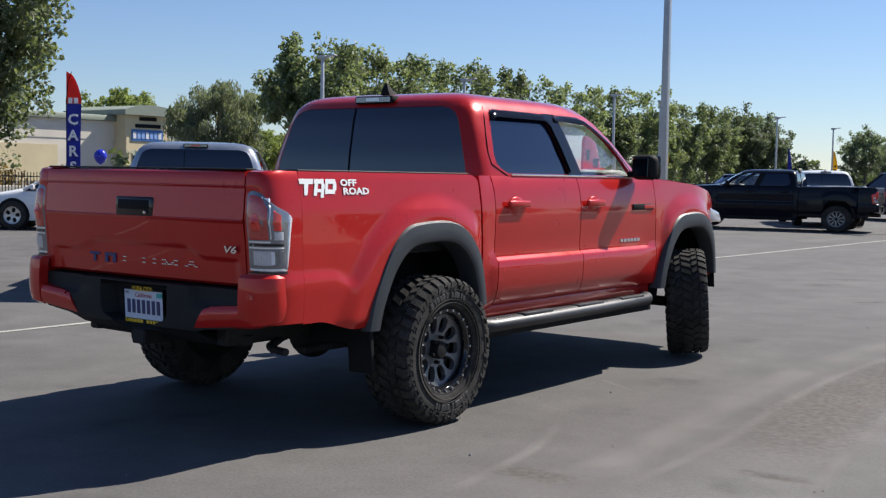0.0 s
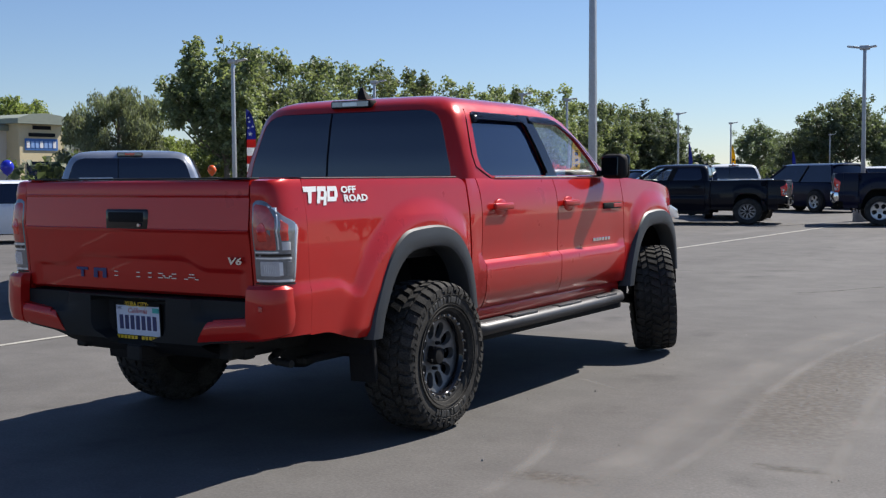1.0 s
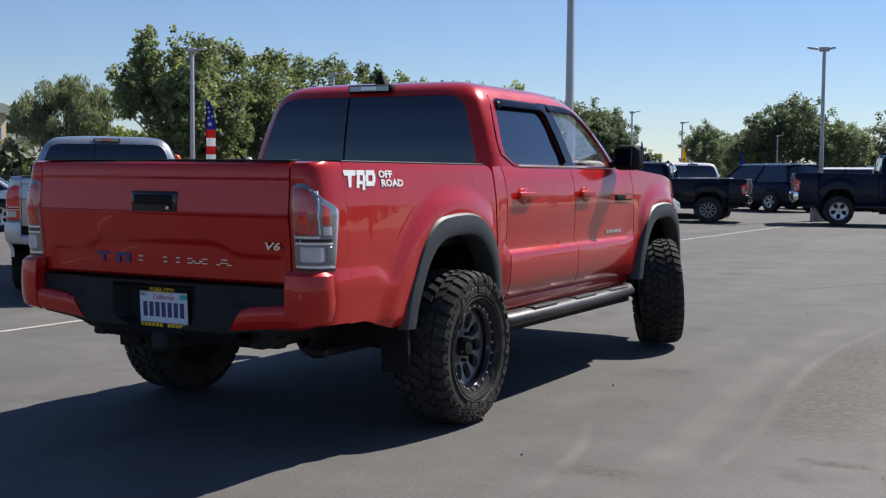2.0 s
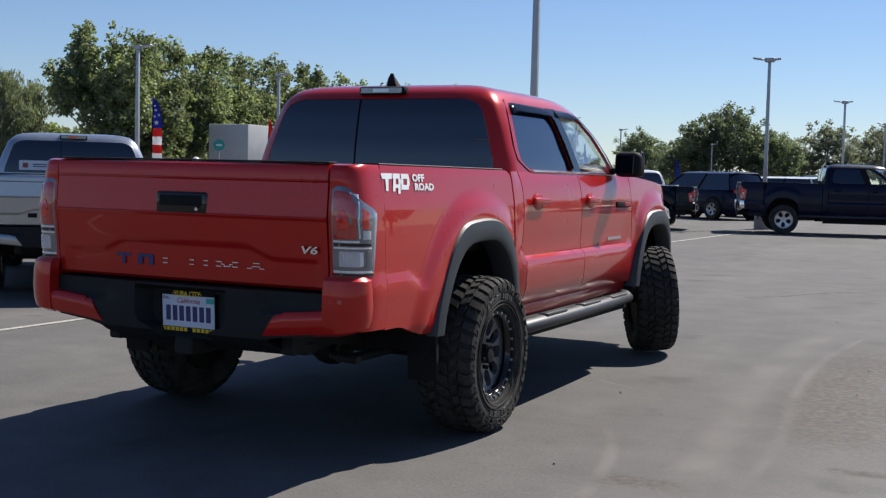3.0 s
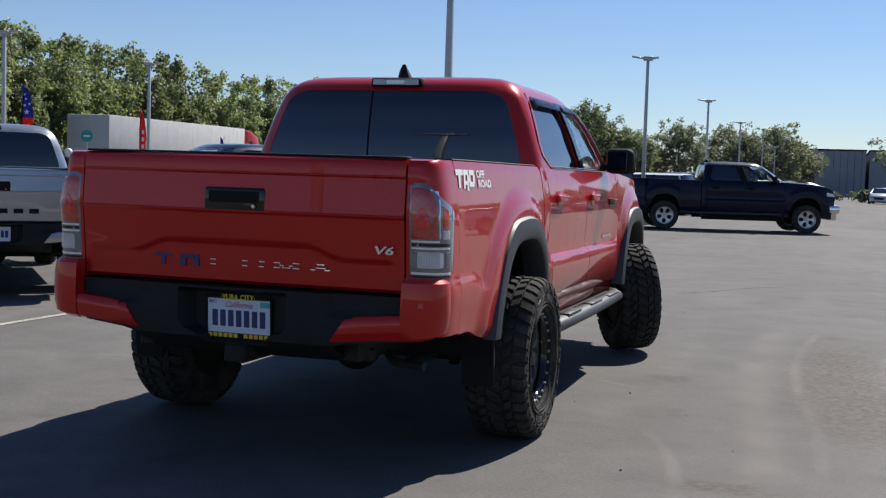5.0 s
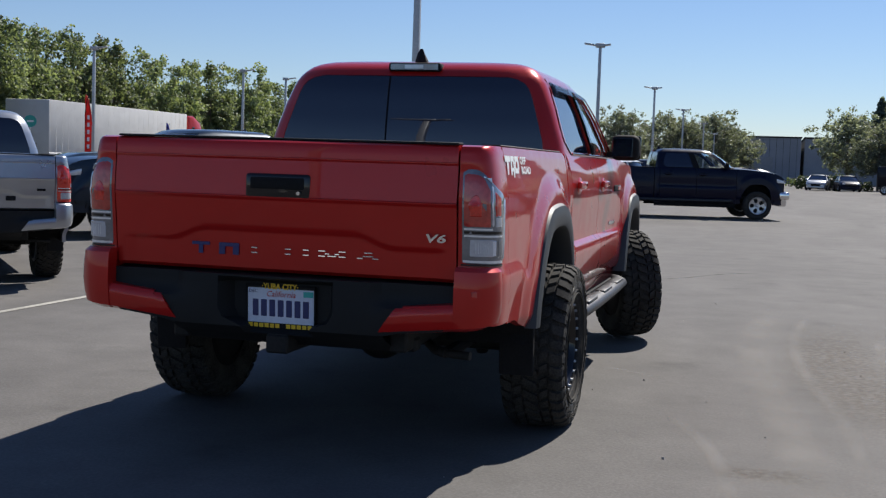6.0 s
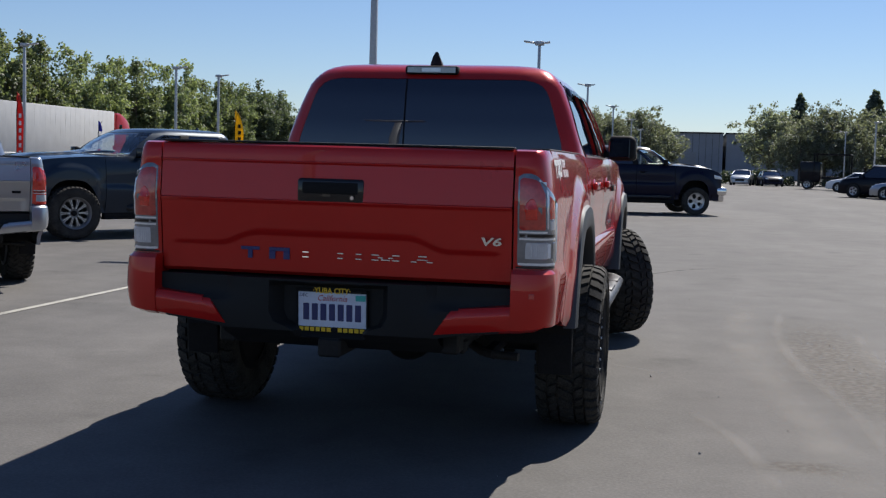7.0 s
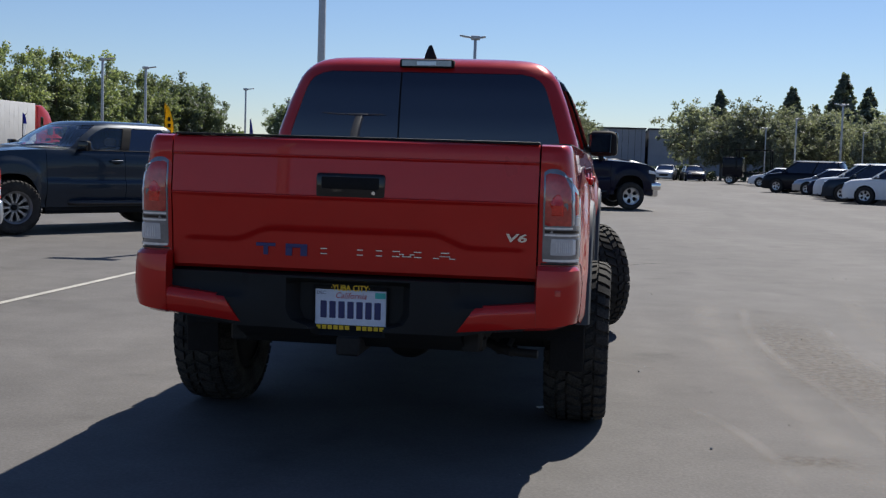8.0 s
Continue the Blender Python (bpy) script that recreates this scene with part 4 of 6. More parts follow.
def pickup(name, m, label, paint, ends=None, flares=FLARE, wheels="beadlock", wheel_r=.42, track=.925, steer=0, detail=False, stretch=None, step=True, visors=False, group="", gate_label=""):
    """A four-door pickup: y is ahead, x its right, origin on the ground by the rear axle."""
    t = thing(name, m, label, "pickup truck", group)
    ends = ends or paint
    # bed and doors
    top_bed = lambda y: 1.372 - .055 * (1 - math.sqrt(max(0, 1 - max(0, (y - .334) / .075) ** 2)))
    top_door = lambda y: 1.368
    bed_low = lambda y: (.578 + .060 * smooth01((-.70 - y) / .3)) if flares else .47
    arch = 1.0 if flares else .86
    sill = .60 if flares else .43
    top_fender = lambda y: lerp([(2.70, 1.368), (3.0, 1.352), (3.4, 1.325), (3.75, 1.275), (3.95, 1.20), (4.03, 1.12)], y)
    for s in (1, -1):
        bed = part("bed_side", side_panel(CORNER_END + .001, .408, .575, top_bed, 56 if detail else 40, 44 if detail else 20, s, bed_low, arch), paint, t)
        part("bed_rail_cap", box(min(s * .80, s * .885), max(s * .80, s * .883), -1.09, .335, 1.3745, 1.381, .003), PLASTIC, bed)
        part("cab_corner", side_panel(.426, .565, sill - .02, top_door, 4, 14, s), paint, t)
        rd = part("rear_door", side_panel(.573, 1.577, sill, top_door, 14, 16, s), paint, t)
        fd = part("front_door", side_panel(1.585, 2.672, sill, top_door, 16, 16, s), paint, t)
        part("front_fender", side_panel(2.68, 4.03, sill, top_fender, 36, 24, s, None, arch), paint, t)
        for d, yc in ((rd, .80), (fd, 1.755)):
            h = part("door_handle", box(-.014, .014, -.118, .118, -.021, .021, .013, 3), paint, d, m=pose(s * .939, yc, 1.20))
            # black disc on the plainer trucks paints the shade of the hand recess
            part("handle_recess", cyl(1, .92, -.004, .004, 28, pose(0, 0, 0, 0, 90, 0)), BLACK if not detail else paint, h, m=pose(-s * .0145, -.005, -.006) @ Matrix.Diagonal((.6, .082, .050, 1)))
        part("belt_moulding", box(min(s * .870, s * .882), max(s * .870, s * .882), .80, 2.42, 1.369, 1.383, .004), CHROME if detail else BLACK, t, "bright window moulding" if detail else "")
        part("rocker_panel", box(min(s * .80, s * .886), max(s * .80, s * .886), .45, 2.68, sill - .08, sill - .002, .014, 2), paint if flares else BLACK, t)
        # added black strip under the sill: stops sun passing inside the step
        part("pinch_weld", box(min(s * .78, s * .905), max(s * .78, s * .905), .45, 2.68, sill - (.20 if flares else .11), sill - .076, .006), BLACK, t)
        if flares:
            part("wheel_flare", flare(AXLE_R, s), flares, t)
            part("wheel_flare", flare(AXLE_F, s), flares, t)
        part("mud_flap", prism([(-.63, .60), (-.60, .60), (-.575, .36), (-.60, .33)], s * .80, s * .96, bevel=.004, seg=1), BLACK, t)
        # wheel wells
        for c in (AXLE_R, AXLE_F):
            bm = bmesh.new()
            rows = [[(s * x, c + y, z) for x in (.94 if flares else .90, .55)] for y, z in ((-.56, .48), (-.52, .70), (-.41, .89), (-.27, 1.0), (-.1, 1.035), (.13, 1.035), (.28, .985), (.40, .87), (.46, .70), (.49, .50))]
            add_grid(bm, rows)
            bm.faces.new([bm.verts.new((s * .55, c + y, z)) for y, z in ((-.56, .48), (-.52, .70), (-.41, .89), (-.27, 1.0), (-.1, 1.035), (.13, 1.035), (.28, .985), (.40, .87), (.46, .70), (.49, .50))])
            part("wheel_well", bm, BLACK, t)
        if visors:
            part("rain_guard", visor(visor_path(False), s), GLOSSBLACK, t, "smoked plastic rain guard")
            part("rain_guard", visor(visor_path(True), s), GLOSSBLACK, t, "smoked plastic rain guard")
        # glass and pillars
        part("rear_door_window", cab_glass((8, 9), 1.385, 1.772, s), GLASSD, t, "dark tinted door glass").visible_shadow = False
        part("front_door_window", cab_glass((10, 11), 1.385, 1.772, s), GLASSC, t, "clear door glass").visible_shadow = False
        part("door_pillar", cab_glass((9, 10), 1.385, 1.772, s, inset=-.006, thick=.003, widen=.026), GLOSSBLACK if detail else BLACK, t)
        seam = [Vector(cab_ring(z)[8]) + Vector((.002, -.062, 0)) for z in (1.365, 1.44, 1.52, 1.62, 1.72, 1.79)]
        part("door_seam", tube([(s * p.x, p.y, p.z) for p in seam], .0035, 5), BLACK, t)
        # mirror
        mir = part("side_mirror", box(-.098, .098, -.055, .055, -.088, .088, .045, 4), BLACK, t, m=pose(s * .985, 2.37, 1.447, 0, 0, -s * 12))
        part("mirror_cap", box(-.094, .094, .004, .036, -.084, .084, .024, 3), GLOSSBLACK, mir, m=pose(0, .026, 0))
        part("mirror_glass", box(-.074, .074, -.002, .002, -.065, .065, .002), MIRROR, mir, m=pose(-s * .004, -.0575, 0, -3, 0, -s * 3))
        part("mirror_arm", box(min(s * .855, s * .97), max(s * .855, s * .93), 2.34, 2.41, 1.38, 1.42, .012, 2), BLACK, t)
        # lamps
        lamp = part("tail_lamp", lamp_skin(.6, 86, .896, light_top, .0065, s, .05, 14), LENSH if detail else LENSR, t, "clear and red tail lamp")
        part("lamp_gasket", lamp_skin(.3, 87, .888, lambda q: .8955, .0060, s), GLOSSBLACK, lamp, "black gasket")
        part("bright_rim", lamp_skin(1, 84, .901, lambda q: .912, .0085, s), LAMPSILVER if detail else LENSR, lamp, "bright lamp rim" if detail else "")
        part("bright_rim", lamp_skin(80, 85.5, .912, lambda q: light_top(q) - .006, .0085, s, n=2), LAMPSILVER if detail else LENSR, lamp, "bright lamp rim" if detail else "")
        part("brake_lens", lamp_skin(1.4, 41, 1.046, lambda q: light_top(q) - .018 - .026 * smooth01((q - 26) / 15), .0095, s, n=14), LENSSMOKE if detail else LENSR, lamp, "smoked red lens")
        part("bulb_reflector", lamp_skin(5, 22, 1.088, lambda q: 1.176 - .035 * ((q - 13) / 9) ** 2, .0128, s, .01, n=10), LENSR, lamp, "bright red reflector")
        part("bright_bar", lamp_skin(43, 47, 1.050, lambda q: light_top(q) - .020, .0112, s, n=4), LAMPSILVER if detail else LENSR, lamp, "bright bar")
        part("bar_head", lamp_skin(27, 46, 1.244, lambda q: light_top(q) - .010, .0105, s, n=6), LAMPSILVER if detail else LENSR, lamp, "bright bar")
        part("bar_foot", lamp_skin(1.4, 46, 1.034, lambda q: 1.042, .0100, s), LAMPSILVER, lamp, "bright bar")
        part("side_lens", lamp_skin(52, 70, 1.090, lambda q: light_top(q) - .030, .0095, s), LENSR, lamp, "bright red lens")
        part("side_mirror_lens", lamp_skin(52, 74, 1.046, lambda q: 1.086, .0093, s), LENSG, lamp, "grey side lens")
        part("dark_groove", lamp_skin(1.4, 79, 1.018, lambda q: 1.030, .0088, s), GLOSSBLACK, lamp)
        part("clear_strip", lamp_skin(1.4, 79, 1.006, lambda q: 1.014, .0092, s), LAMPSILVER, lamp, "clear lens edge")
        part("reverse_lens", lamp_skin(4, 50, .926, lambda q: .997, .0090, s, n=10), LENSG, lamp, "clear grey lens")
        for k in range(7):
            part("lens_flute", lamp_skin(11 + 3.6 * k, 13.4 + 3.6 * k, .938, lambda q: .984, .0102, s, .01, n=2), LENSC, lamp, "clear fluted lens")
        part("frosted_block", lamp_skin(42, 53, .930, lambda q: .993, .0105, s), LENSC, lamp, "frosted white lens")
        part("corner_lens", lamp_skin(58, 76, .926, lambda q: .997, .0088, s), LENSH, lamp, "dark clear lens")
        part("bed_corner", bed_corner(s), paint, t)
        part("bumper_corner", bumper_end(s), ends, t)
        part("headlamp", prism([(3.74, 1.16), (3.98, 1.10), (4.035, 1.02), (3.78, 1.04)], min(s * .58, s * .862), max(s * .58, s * .862), bevel=.012), LENSC if ends is CHROME else LENSG, t)
        part("fog_lamp", cyl(.05, .05, 0, .04, 16, pose(s * .68, 4.06, .74, -90, 0, 0)), LENSC, t)
    part("cab", cab_shell(), paint, t, smooth=50)
    part("rear_window", cab_glass((0, 1, 2, 3), 1.385, 1.785, both=True, inset=.004), GLASSD, t, "dark tinted sliding rear window")
    part("window_divider", tube([(-.14, lerp(YR, z) - .0235, z) for z in (1.386, 1.44, 1.5, 1.6, 1.7, 1.75, 1.782)], .004, 6), BLACK, t)
    part("windscreen", cab_glass((12, 13, 14, 15), 1.385, 1.805, both=True), GLASSC, t, "clear windscreen").visible_shadow = False
    # third brake lamp, antenna
    bl = part("high_brake_lamp", box(-.155, .155, -.03, .05, -.028, .022, .014, 2), BLACK, t, m=pose(0, .553, 1.838))
    part("lamp_lens", box(-.14, .14, -.034, -.028, -.020, .014, .002), LENSH, bl, "clear lens")
    part("lamp_core", box(-.055, .055, -.037, -.033, -.014, .008, .001), LENSR if not detail else LENSG, bl)
    bm = bmesh.new()
    rows = []
    for z, y0, y1, w in ((1.872, .60, .80, .035), (1.89, .605, .76, .030), (1.92, .625, .70, .020), (1.948, .645, .67, .008)):
        rows.append([(w * a, y0 + (y1 - y0) * b, z) for a, b in ((0, 0), (1, .25), (.9, .6), (0, 1), (-.9, .6), (-1, .25), (0, 0))])
    add_grid(bm, rows)
    if paint is SILVER:
        bm.free()
    else:
        part("shark_fin_antenna", bm, BLACK if detail else paint, t)
    # tailgate
    gate = part("tailgate", tailgate_skin(), paint, t, gate_label)
    part("top_cap", box(-.764, .764, -1.318, -1.245, 1.373, 1.382, .004, 2), PLASTIC, gate, "black plastic top cap")
    hb = part("handle_bezel", box(-.145, .145, -.010, .03, -.056, .056, .014, 3), GLOSSBLACK if detail else BLACK, gate, m=pose(0, -1.350, 1.176))
    part("handle_lever", box(-.122, .122, -.008, .004, -.020, .032, .008, 2), BLACK, hb, m=pose(0, -.006, .010))
    part("camera_lens", cyl(.010, .008, 0, .008, 12, pose(0, 0, 0, 90, 0, 0)), CHROME, hb, m=pose(.10, -.018, -.022))
    part("gate_seam", box(-.772, .772, -1.25, -1.24, .81, 1.37), BLACK, t)
    part("bed_floor", box(-.80, .80, -1.24, .40, .93, .96, .005), PLASTIC, t)
    part("bed_front_wall", box(-.81, .81, .385, .425, .60, 1.372, .008), paint, t)
    for s in (1, -1):
        part("bed_inner_wall", box(min(s * .78, s * .82), max(s * .78, s * .82), -1.23, .40, .95, 1.372, .006), PLASTIC, t)
    part("bumper_pad", bumper_centre(), PLASTIC, t, "black step pad")
    # front end
    bm = bmesh.new()
    rows = []
    for y in (2.50, 2.62, 2.75, 2.95, 3.2, 3.5, 3.75, 3.9, 3.98, 4.02):
        zt = lerp([(2.50, 1.372), (2.7, 1.372), (3.0, 1.36), (3.4, 1.335), (3.75, 1.285), (3.95, 1.21), (4.03, 1.13)], y)
        w = min(.885, side_x(y, 1.3)) - .02
        rows.append([(x * w, y - (.0 if y > 2.6 else .0) + .05 * (1 - x * x) * smooth01((y - 3.7) / .3), zt + .045 * (1 - x * x) ** .8 * (1 - smooth01((y - 3.7) / .35)) + (.028 if abs(x) < .42 and 2.8 < y < 3.7 else 0)) for x in (-1, -.9, -.75, -.55, -.42, -.4, -.2, 0, .2, .4, .42, .55, .75, .9, 1)])
    add_grid(bm, rows)
    part("hood", bm, paint, t, smooth=40)
    part("grille", box(-.60, .60, 4.0, 4.07, .78, 1.12, .03, 2), BLACK, t)
    if ends is CHROME:
        for z0, z1 in ((.765, .80), (.93, .965), (1.09, 1.135)):
            part("grille_bar", box(-.63, .63, 4.05, 4.085, z0, z1, .012, 2), CHROME, t, "chrome grille bar")
        part("bumper_lip", box(-.885, .885, 3.88, 4.17, .58, .79, .05, 3), CHROME, t, "chrome bumper")
    part("front_bumper", box(-.80, .80, 3.88, 4.12, sill - .04, .80, .06, 3), ends, t)
    part("skid_plate", box(-.6, .6, 3.7, 4.05, .46, .56, .02), UNDER, t)
    # chassis
    part("cab_floor", box(-.86, .86, .45, 3.9, .58, .63), UNDER, t)
    part("inner_body", box(-.84, .84, .50, 2.60, .63, 1.0), INTERIOR, t)
    part("engine_block", box(-.5, .5, 2.85, 3.9, .62, 1.22), UNDER, t)
    for s in (1, -1):
        part("frame_rail", box(min(s * .46, s * .54), max(s * .46, s * .54), -1.22, 3.95, .50, .62, .01), UNDER, t)
        part("leaf_spring", box(min(s * .56, s * .62), max(s * .56, s * .62), -.75, .65, .42, .46, .01), UNDER, t)
        part("shock_absorber", tube([(s * .50, .18, .62), (s * .58, -.02, .34)], .03, 10), UNDER, t)
        if step:
            st = part("side_step", step_bar(s), STEEL, t, "satin dark oval side step")
            for yc in (.95, 1.6, 2.2):
                part("tread_pad", box(-.030, .034, -.17, .17, -.01, .012, .008, 2), STEEL, st, m=pose(s * .975, yc, .530))
            for yc in (.62, 1.45, 2.4):
                part("step_bracket", tube([(s * .58, yc, .55), (s * .95, yc, .49)], .022, 8), UNDER, t)
    part("rear_axle", tube([(-.80, AXLE_R, wheel_r), (.80, AXLE_R, wheel_r)], .05, 12), UNDER, t)
    bm = bmesh.new()
    bmesh.ops.create_uvsphere(bm, u_segments=16, v_segments=10, radius=.14)
    part("differential", bm, UNDER, t, m=pose(.05, AXLE_R, wheel_r))
    part("front_axle", tube([(-.75, AXLE_F, wheel_r), (.75, AXLE_F, wheel_r)], .04, 10), UNDER, t)
    part("spare_tyre", revolve([(-.10, .20), (-.11, .30), (-.09, .37), (.09, .37), (.11, .30), (.10, .20)], 32), RUBBER, t, m=pose(0, -.80, .62, 0, 90, 0))
    part("exhaust_pipe", tube([(.38, .9, .50), (.42, .2, .55), (.45, -.35, .60), (.50, -.80, .50), (.60, -.98, .485), (.66, -1.02, .48)], .022, 12), UNDER, t)
    part("exhaust_tip", tube([(.62, -1.0, .482), (.70, -1.03, .48), (.77, -1.04, .478)], .019, 14), UNDER, t)
    part("hitch_receiver", box(-.05, .05, -1.33, -1.0, .475, .555, .008), UNDER, t)
    part("hitch_bar", box(-.55, .55, -1.12, -1.04, .49, .55, .01), UNDER, t)
    # cabin
    part("dashboard", box(-.74, .74, 2.22, 2.66, 1.0, 1.425, .06, 2), INTERIOR, t)
    part("headliner", box(-.60, .60, .75, 1.85, 1.795, 1.805), HEADLINER, t)
    for s in (1, -1):
        for yc, nm in ((1.55, "front_seat"), (.72, "rear_seat")):
            seat = part(nm, box(-.25, .25, -.08, .10, .95, 1.44, .06, 2, pose(0, 0, 0, 8, 0, 0)), INTERIOR, t, m=pose(s * .38, yc + .10, 0))
            part("headrest", box(-.12, .12, -.045, .045, 1.46, 1.60, .04, 2), INTERIOR, seat, m=pose(0, -.16, .0))
    part("steering_wheel", revolve([(-.015, .19), (0, .205), (.015, .19), (0, .175)], 24), INTERIOR, t, m=pose(-.38, 2.12, 1.25, 0, 25, 90))
    # wheels
    for s in (1, -1):
        wheel(t, s * (track if s > 0 else max(track, .94 if detail else 0)), AXLE_R, wheel_r, s, wheels, 0, detail)
        wheel(t, s * track, AXLE_F, wheel_r, s, wheels, steer, detail)
    for y0, d in stretch or ():
        lengthen(t, y0, d)
    return t

# ---- the red truck ----
truck = pickup("red_pickup", pose(0, 0, 0), "glossy red lifted four-door pickup with chunky off-road tyres", RED, detail=True, visors=True, steer=27, wheel_r=.408, track=.918, gate_label="red stamped tailgate with blue and bright lettering remnants")
kids = {}
for o in truck.children:
    kids.setdefault(o.name.split(".")[0], o)
gate = kids["tailgate"]


def on_flank(ob, y0, z0, out=.0035):
    """Lays a flat piece (x to the front, y up) onto the truck's right flank."""
    for v in ob.data.vertices:
        y, z = y0 + v.co.x, z0 + v.co.y
        v.co = (side_x(y, z) + out + v.co.z, y, z)
    ob.matrix_basis = Matrix()
    return ob


def strokes(*quads):
    bm = bmesh.new()
    for pts in quads:
        n = 4
        (ax, ay), (bx, by), (cx, cy), (dx, dy) = pts
        rows = []
        for i in range(n + 1):
            t = i / n
            rows.append([(ax + (bx - ax) * t, ay + (by - ay) * t, 0), (dx + (cx - dx) * t, dy + (cy - dy) * t, 0)])
        add_grid(bm, rows)
    return bm


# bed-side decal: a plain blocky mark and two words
side = kids["bed_side"]
on_flank(part("decal_mark", strokes(((0, .075), (.105, .075), (.098, .050), (.004, .050)), ((.036, .050), (.066, .050), (.052, -.004), (.030, -.004))), WHITEV, side, "white blocky vinyl mark", smooth=None), -1.105, 1.262)
on_flank(part("decal_mark", strokes(((.112, .075), (.180, .075), (.176, .052), (.106, .052)), ((.112, .052), (.136, .052), (.118, -.006), (.094, -.006)), ((.160, .052), (.184, .052), (.180, .026), (.156, .026)), ((.128, .026), (.176, .026), (.172, .010), (.124, .010)), ((.150, .010), (.172, .010), (.166, -.016), (.142, -.016))), WHITEV, side, "white blocky vinyl mark", smooth=None), -1.105, 1.262)
on_flank(part("decal_mark", strokes(((.190, .075), (.262, .075), (.268, .052), (.188, .052)), ((.244, .052), (.270, .052), (.264, .020), (.238, .020)), ((.184, .024), (.258, .024), (.250, .002), (.178, .002)), ((.188, .052), (.208, .052), (.202, .024), (.182, .024))), WHITEV, side, "white blocky vinyl mark", smooth=None), -1.105, 1.262)
on_flank(lettering("decal_word", "OFF", .046, WHITEV, side, Matrix(), .0008, "white vinyl word", width=.125, bold=.0016), -.745, 1.318)
on_flank(lettering("decal_word", "ROAD", .046, WHITEV, side, Matrix(), .0008, "white vinyl word", width=.20, bold=.0016), -.690, 1.276)

# tailgate badge and what is left of the lettering
lettering("engine_badge", "V6", .046, CHROME, gate, pose(.682, -1.337, .992, 90, 0, 0), .004, "chrome engine badge", shear=.15, width=.085, bold=.0012)
def dash_pairs(*spots):
    """Two thin bright dashes, one over the other, at each spot (x, half width)."""
    bm = bmesh.new()
    for x, w in spots:
        for z in (.011, -.010):
            add_box(bm, x - w, x + w, -.002, .002, z - .0032, z + .0032, .001)
    return bm


def stamped_y(x, z=.912):
    return lerp(GATE_Y, z) - .018 * (1 - (x / .766) ** 2) + .012 - .004


bm = box(-.042, .042, -.002, .002, .012, .026, .001)
add_box(bm, -.010, .010, -.002, .002, -.024, .012, .001)
part("stamped_letter", bm, BLUEVINYL, gate, "blue vinyl in the stamped letter", m=pose(-.362, stamped_y(-.362), .906))
bm = box(-.046, .046, -.002, .002, .010, .026, .001)
add_box(bm, -.046, -.018, -.002, .002, -.024, .010, .001)
add_box(bm, .018, .046, -.002, .002, -.024, .010, .001)
part("stamped_letter", bm, BLUEVINYL, gate, "blue vinyl in the stamped letter", m=pose(-.230, stamped_y(-.230), .906))
wave = dash_pairs((-.045, .016), (.045, .016))
add_box(wave, -.020, .020, -.002, .002, -.012, -.006, .001)
add_box(wave, -.032, -.012, -.002, .002, -.003, .003, .001)
add_box(wave, .012, .032, -.002, .002, -.003, .003, .001)
crossbar = box(-.014, .022, -.002, .002, .009, .015, .001)
add_box(crossbar, -.046, -.020, -.002, .002, -.014, -.008, .001)
add_box(crossbar, .022, .048, -.002, .002, -.014, -.008, .001)
add_box(crossbar, -.020, .026, -.002, .002, -.005, .000, .001)
for x, bm in ((-.095, dash_pairs((-.018, .014))), (.080, dash_pairs((-.040, .013), (.040, .013))), (.236, wave), (.390, crossbar)):
    part("stamped_letter", bm, CHROME, gate, "bright remnants in the stamped letter", m=pose(x, stamped_y(x), .907))

# number plate in its dealer frame
PY = -1.290
plate = part("number_plate", box(-.152, .152, -.003, .003, -.076, .076, .003), PLATEM, truck, "white number plate with blue characters in a black frame", m=pose(0, PY, .672, 3, 0, 0))
part("plate_bracket", box(-.15, .15, .003, .05, -.07, .07), BLACK, plate)
bm = bmesh.new()
add_box(bm, -.160, .160, -.008, .003, .076, .090, .002)
add_box(bm, -.160, .160, -.008, .003, -.094, -.074, .002)
add_box(bm, -.160, -.152, -.008, .003, -.09, .09, .002)
add_box(bm, .152, .160, -.008, .003, -.09, .09, .002)
part("plate_frame", bm, BLACK, plate)
for i in range(7):
    x = -.115 + i * .0383
    bm = bmesh.new()
    add_box(bm, -.0135, .0135, -.002, .002, -.038, .034, .002)
    part("plate_bar", bm, INKBLUE, plate, m=pose(x, -.0035, -.008))
lettering("plate_word", "California", .036, INKRED, plate, pose(0, -.0045, .050, 90, 0, 0), .0005, "red script word", shear=.3, width=.13)
lettering("plate_word", "DEC", .020, INKBLUE, plate, pose(-.125, -.0045, .060, 90, 0, 0), .0005, "")
part("plate_sticker", box(-.022, .022, -.001, .001, -.012, .012), TEAL, plate, "teal registration sticker", m=pose(.126, -.0042, .056))
lettering("frame_word", "·YUBA CITY·", .034, YELLOWINK, plate, pose(0, -.0095, .083, 90, 0, 0), .0008, "yellow words", width=.165, bold=.0008)
for i in range(12):
    if i == 6:
        continue
    part("frame_bar", box(-.0095, .0095, -.001, .001, -.009, .009, .001), YELLOWINK, plate, m=pose(-.135 + i * .0245, -.0095, -.084))

# flank badges
fd = kids["front_door"]
b = part("door_badge", box(-.16, .16, -.006, .006, -.022, .022, .006, 2), BLACK, fd, "black and red badge", m=pose(side_x(2.47, 1.165) + .004, 2.47, 1.165, 0, 0, 90))
part("badge_insert", box(-.07, .07, -.003, .003, -.014, .014, .003), RED, b, "red insert", m=pose(.08, -.006, 0))
for i in range(6):
    part("name_bar", box(-.019, .019, -.003, .003, -.012, .012, .002), CHROME, fd, m=pose(side_x(2.3, .93) + .003, 2.17 + i * .05, .93, 0, 0, 90))
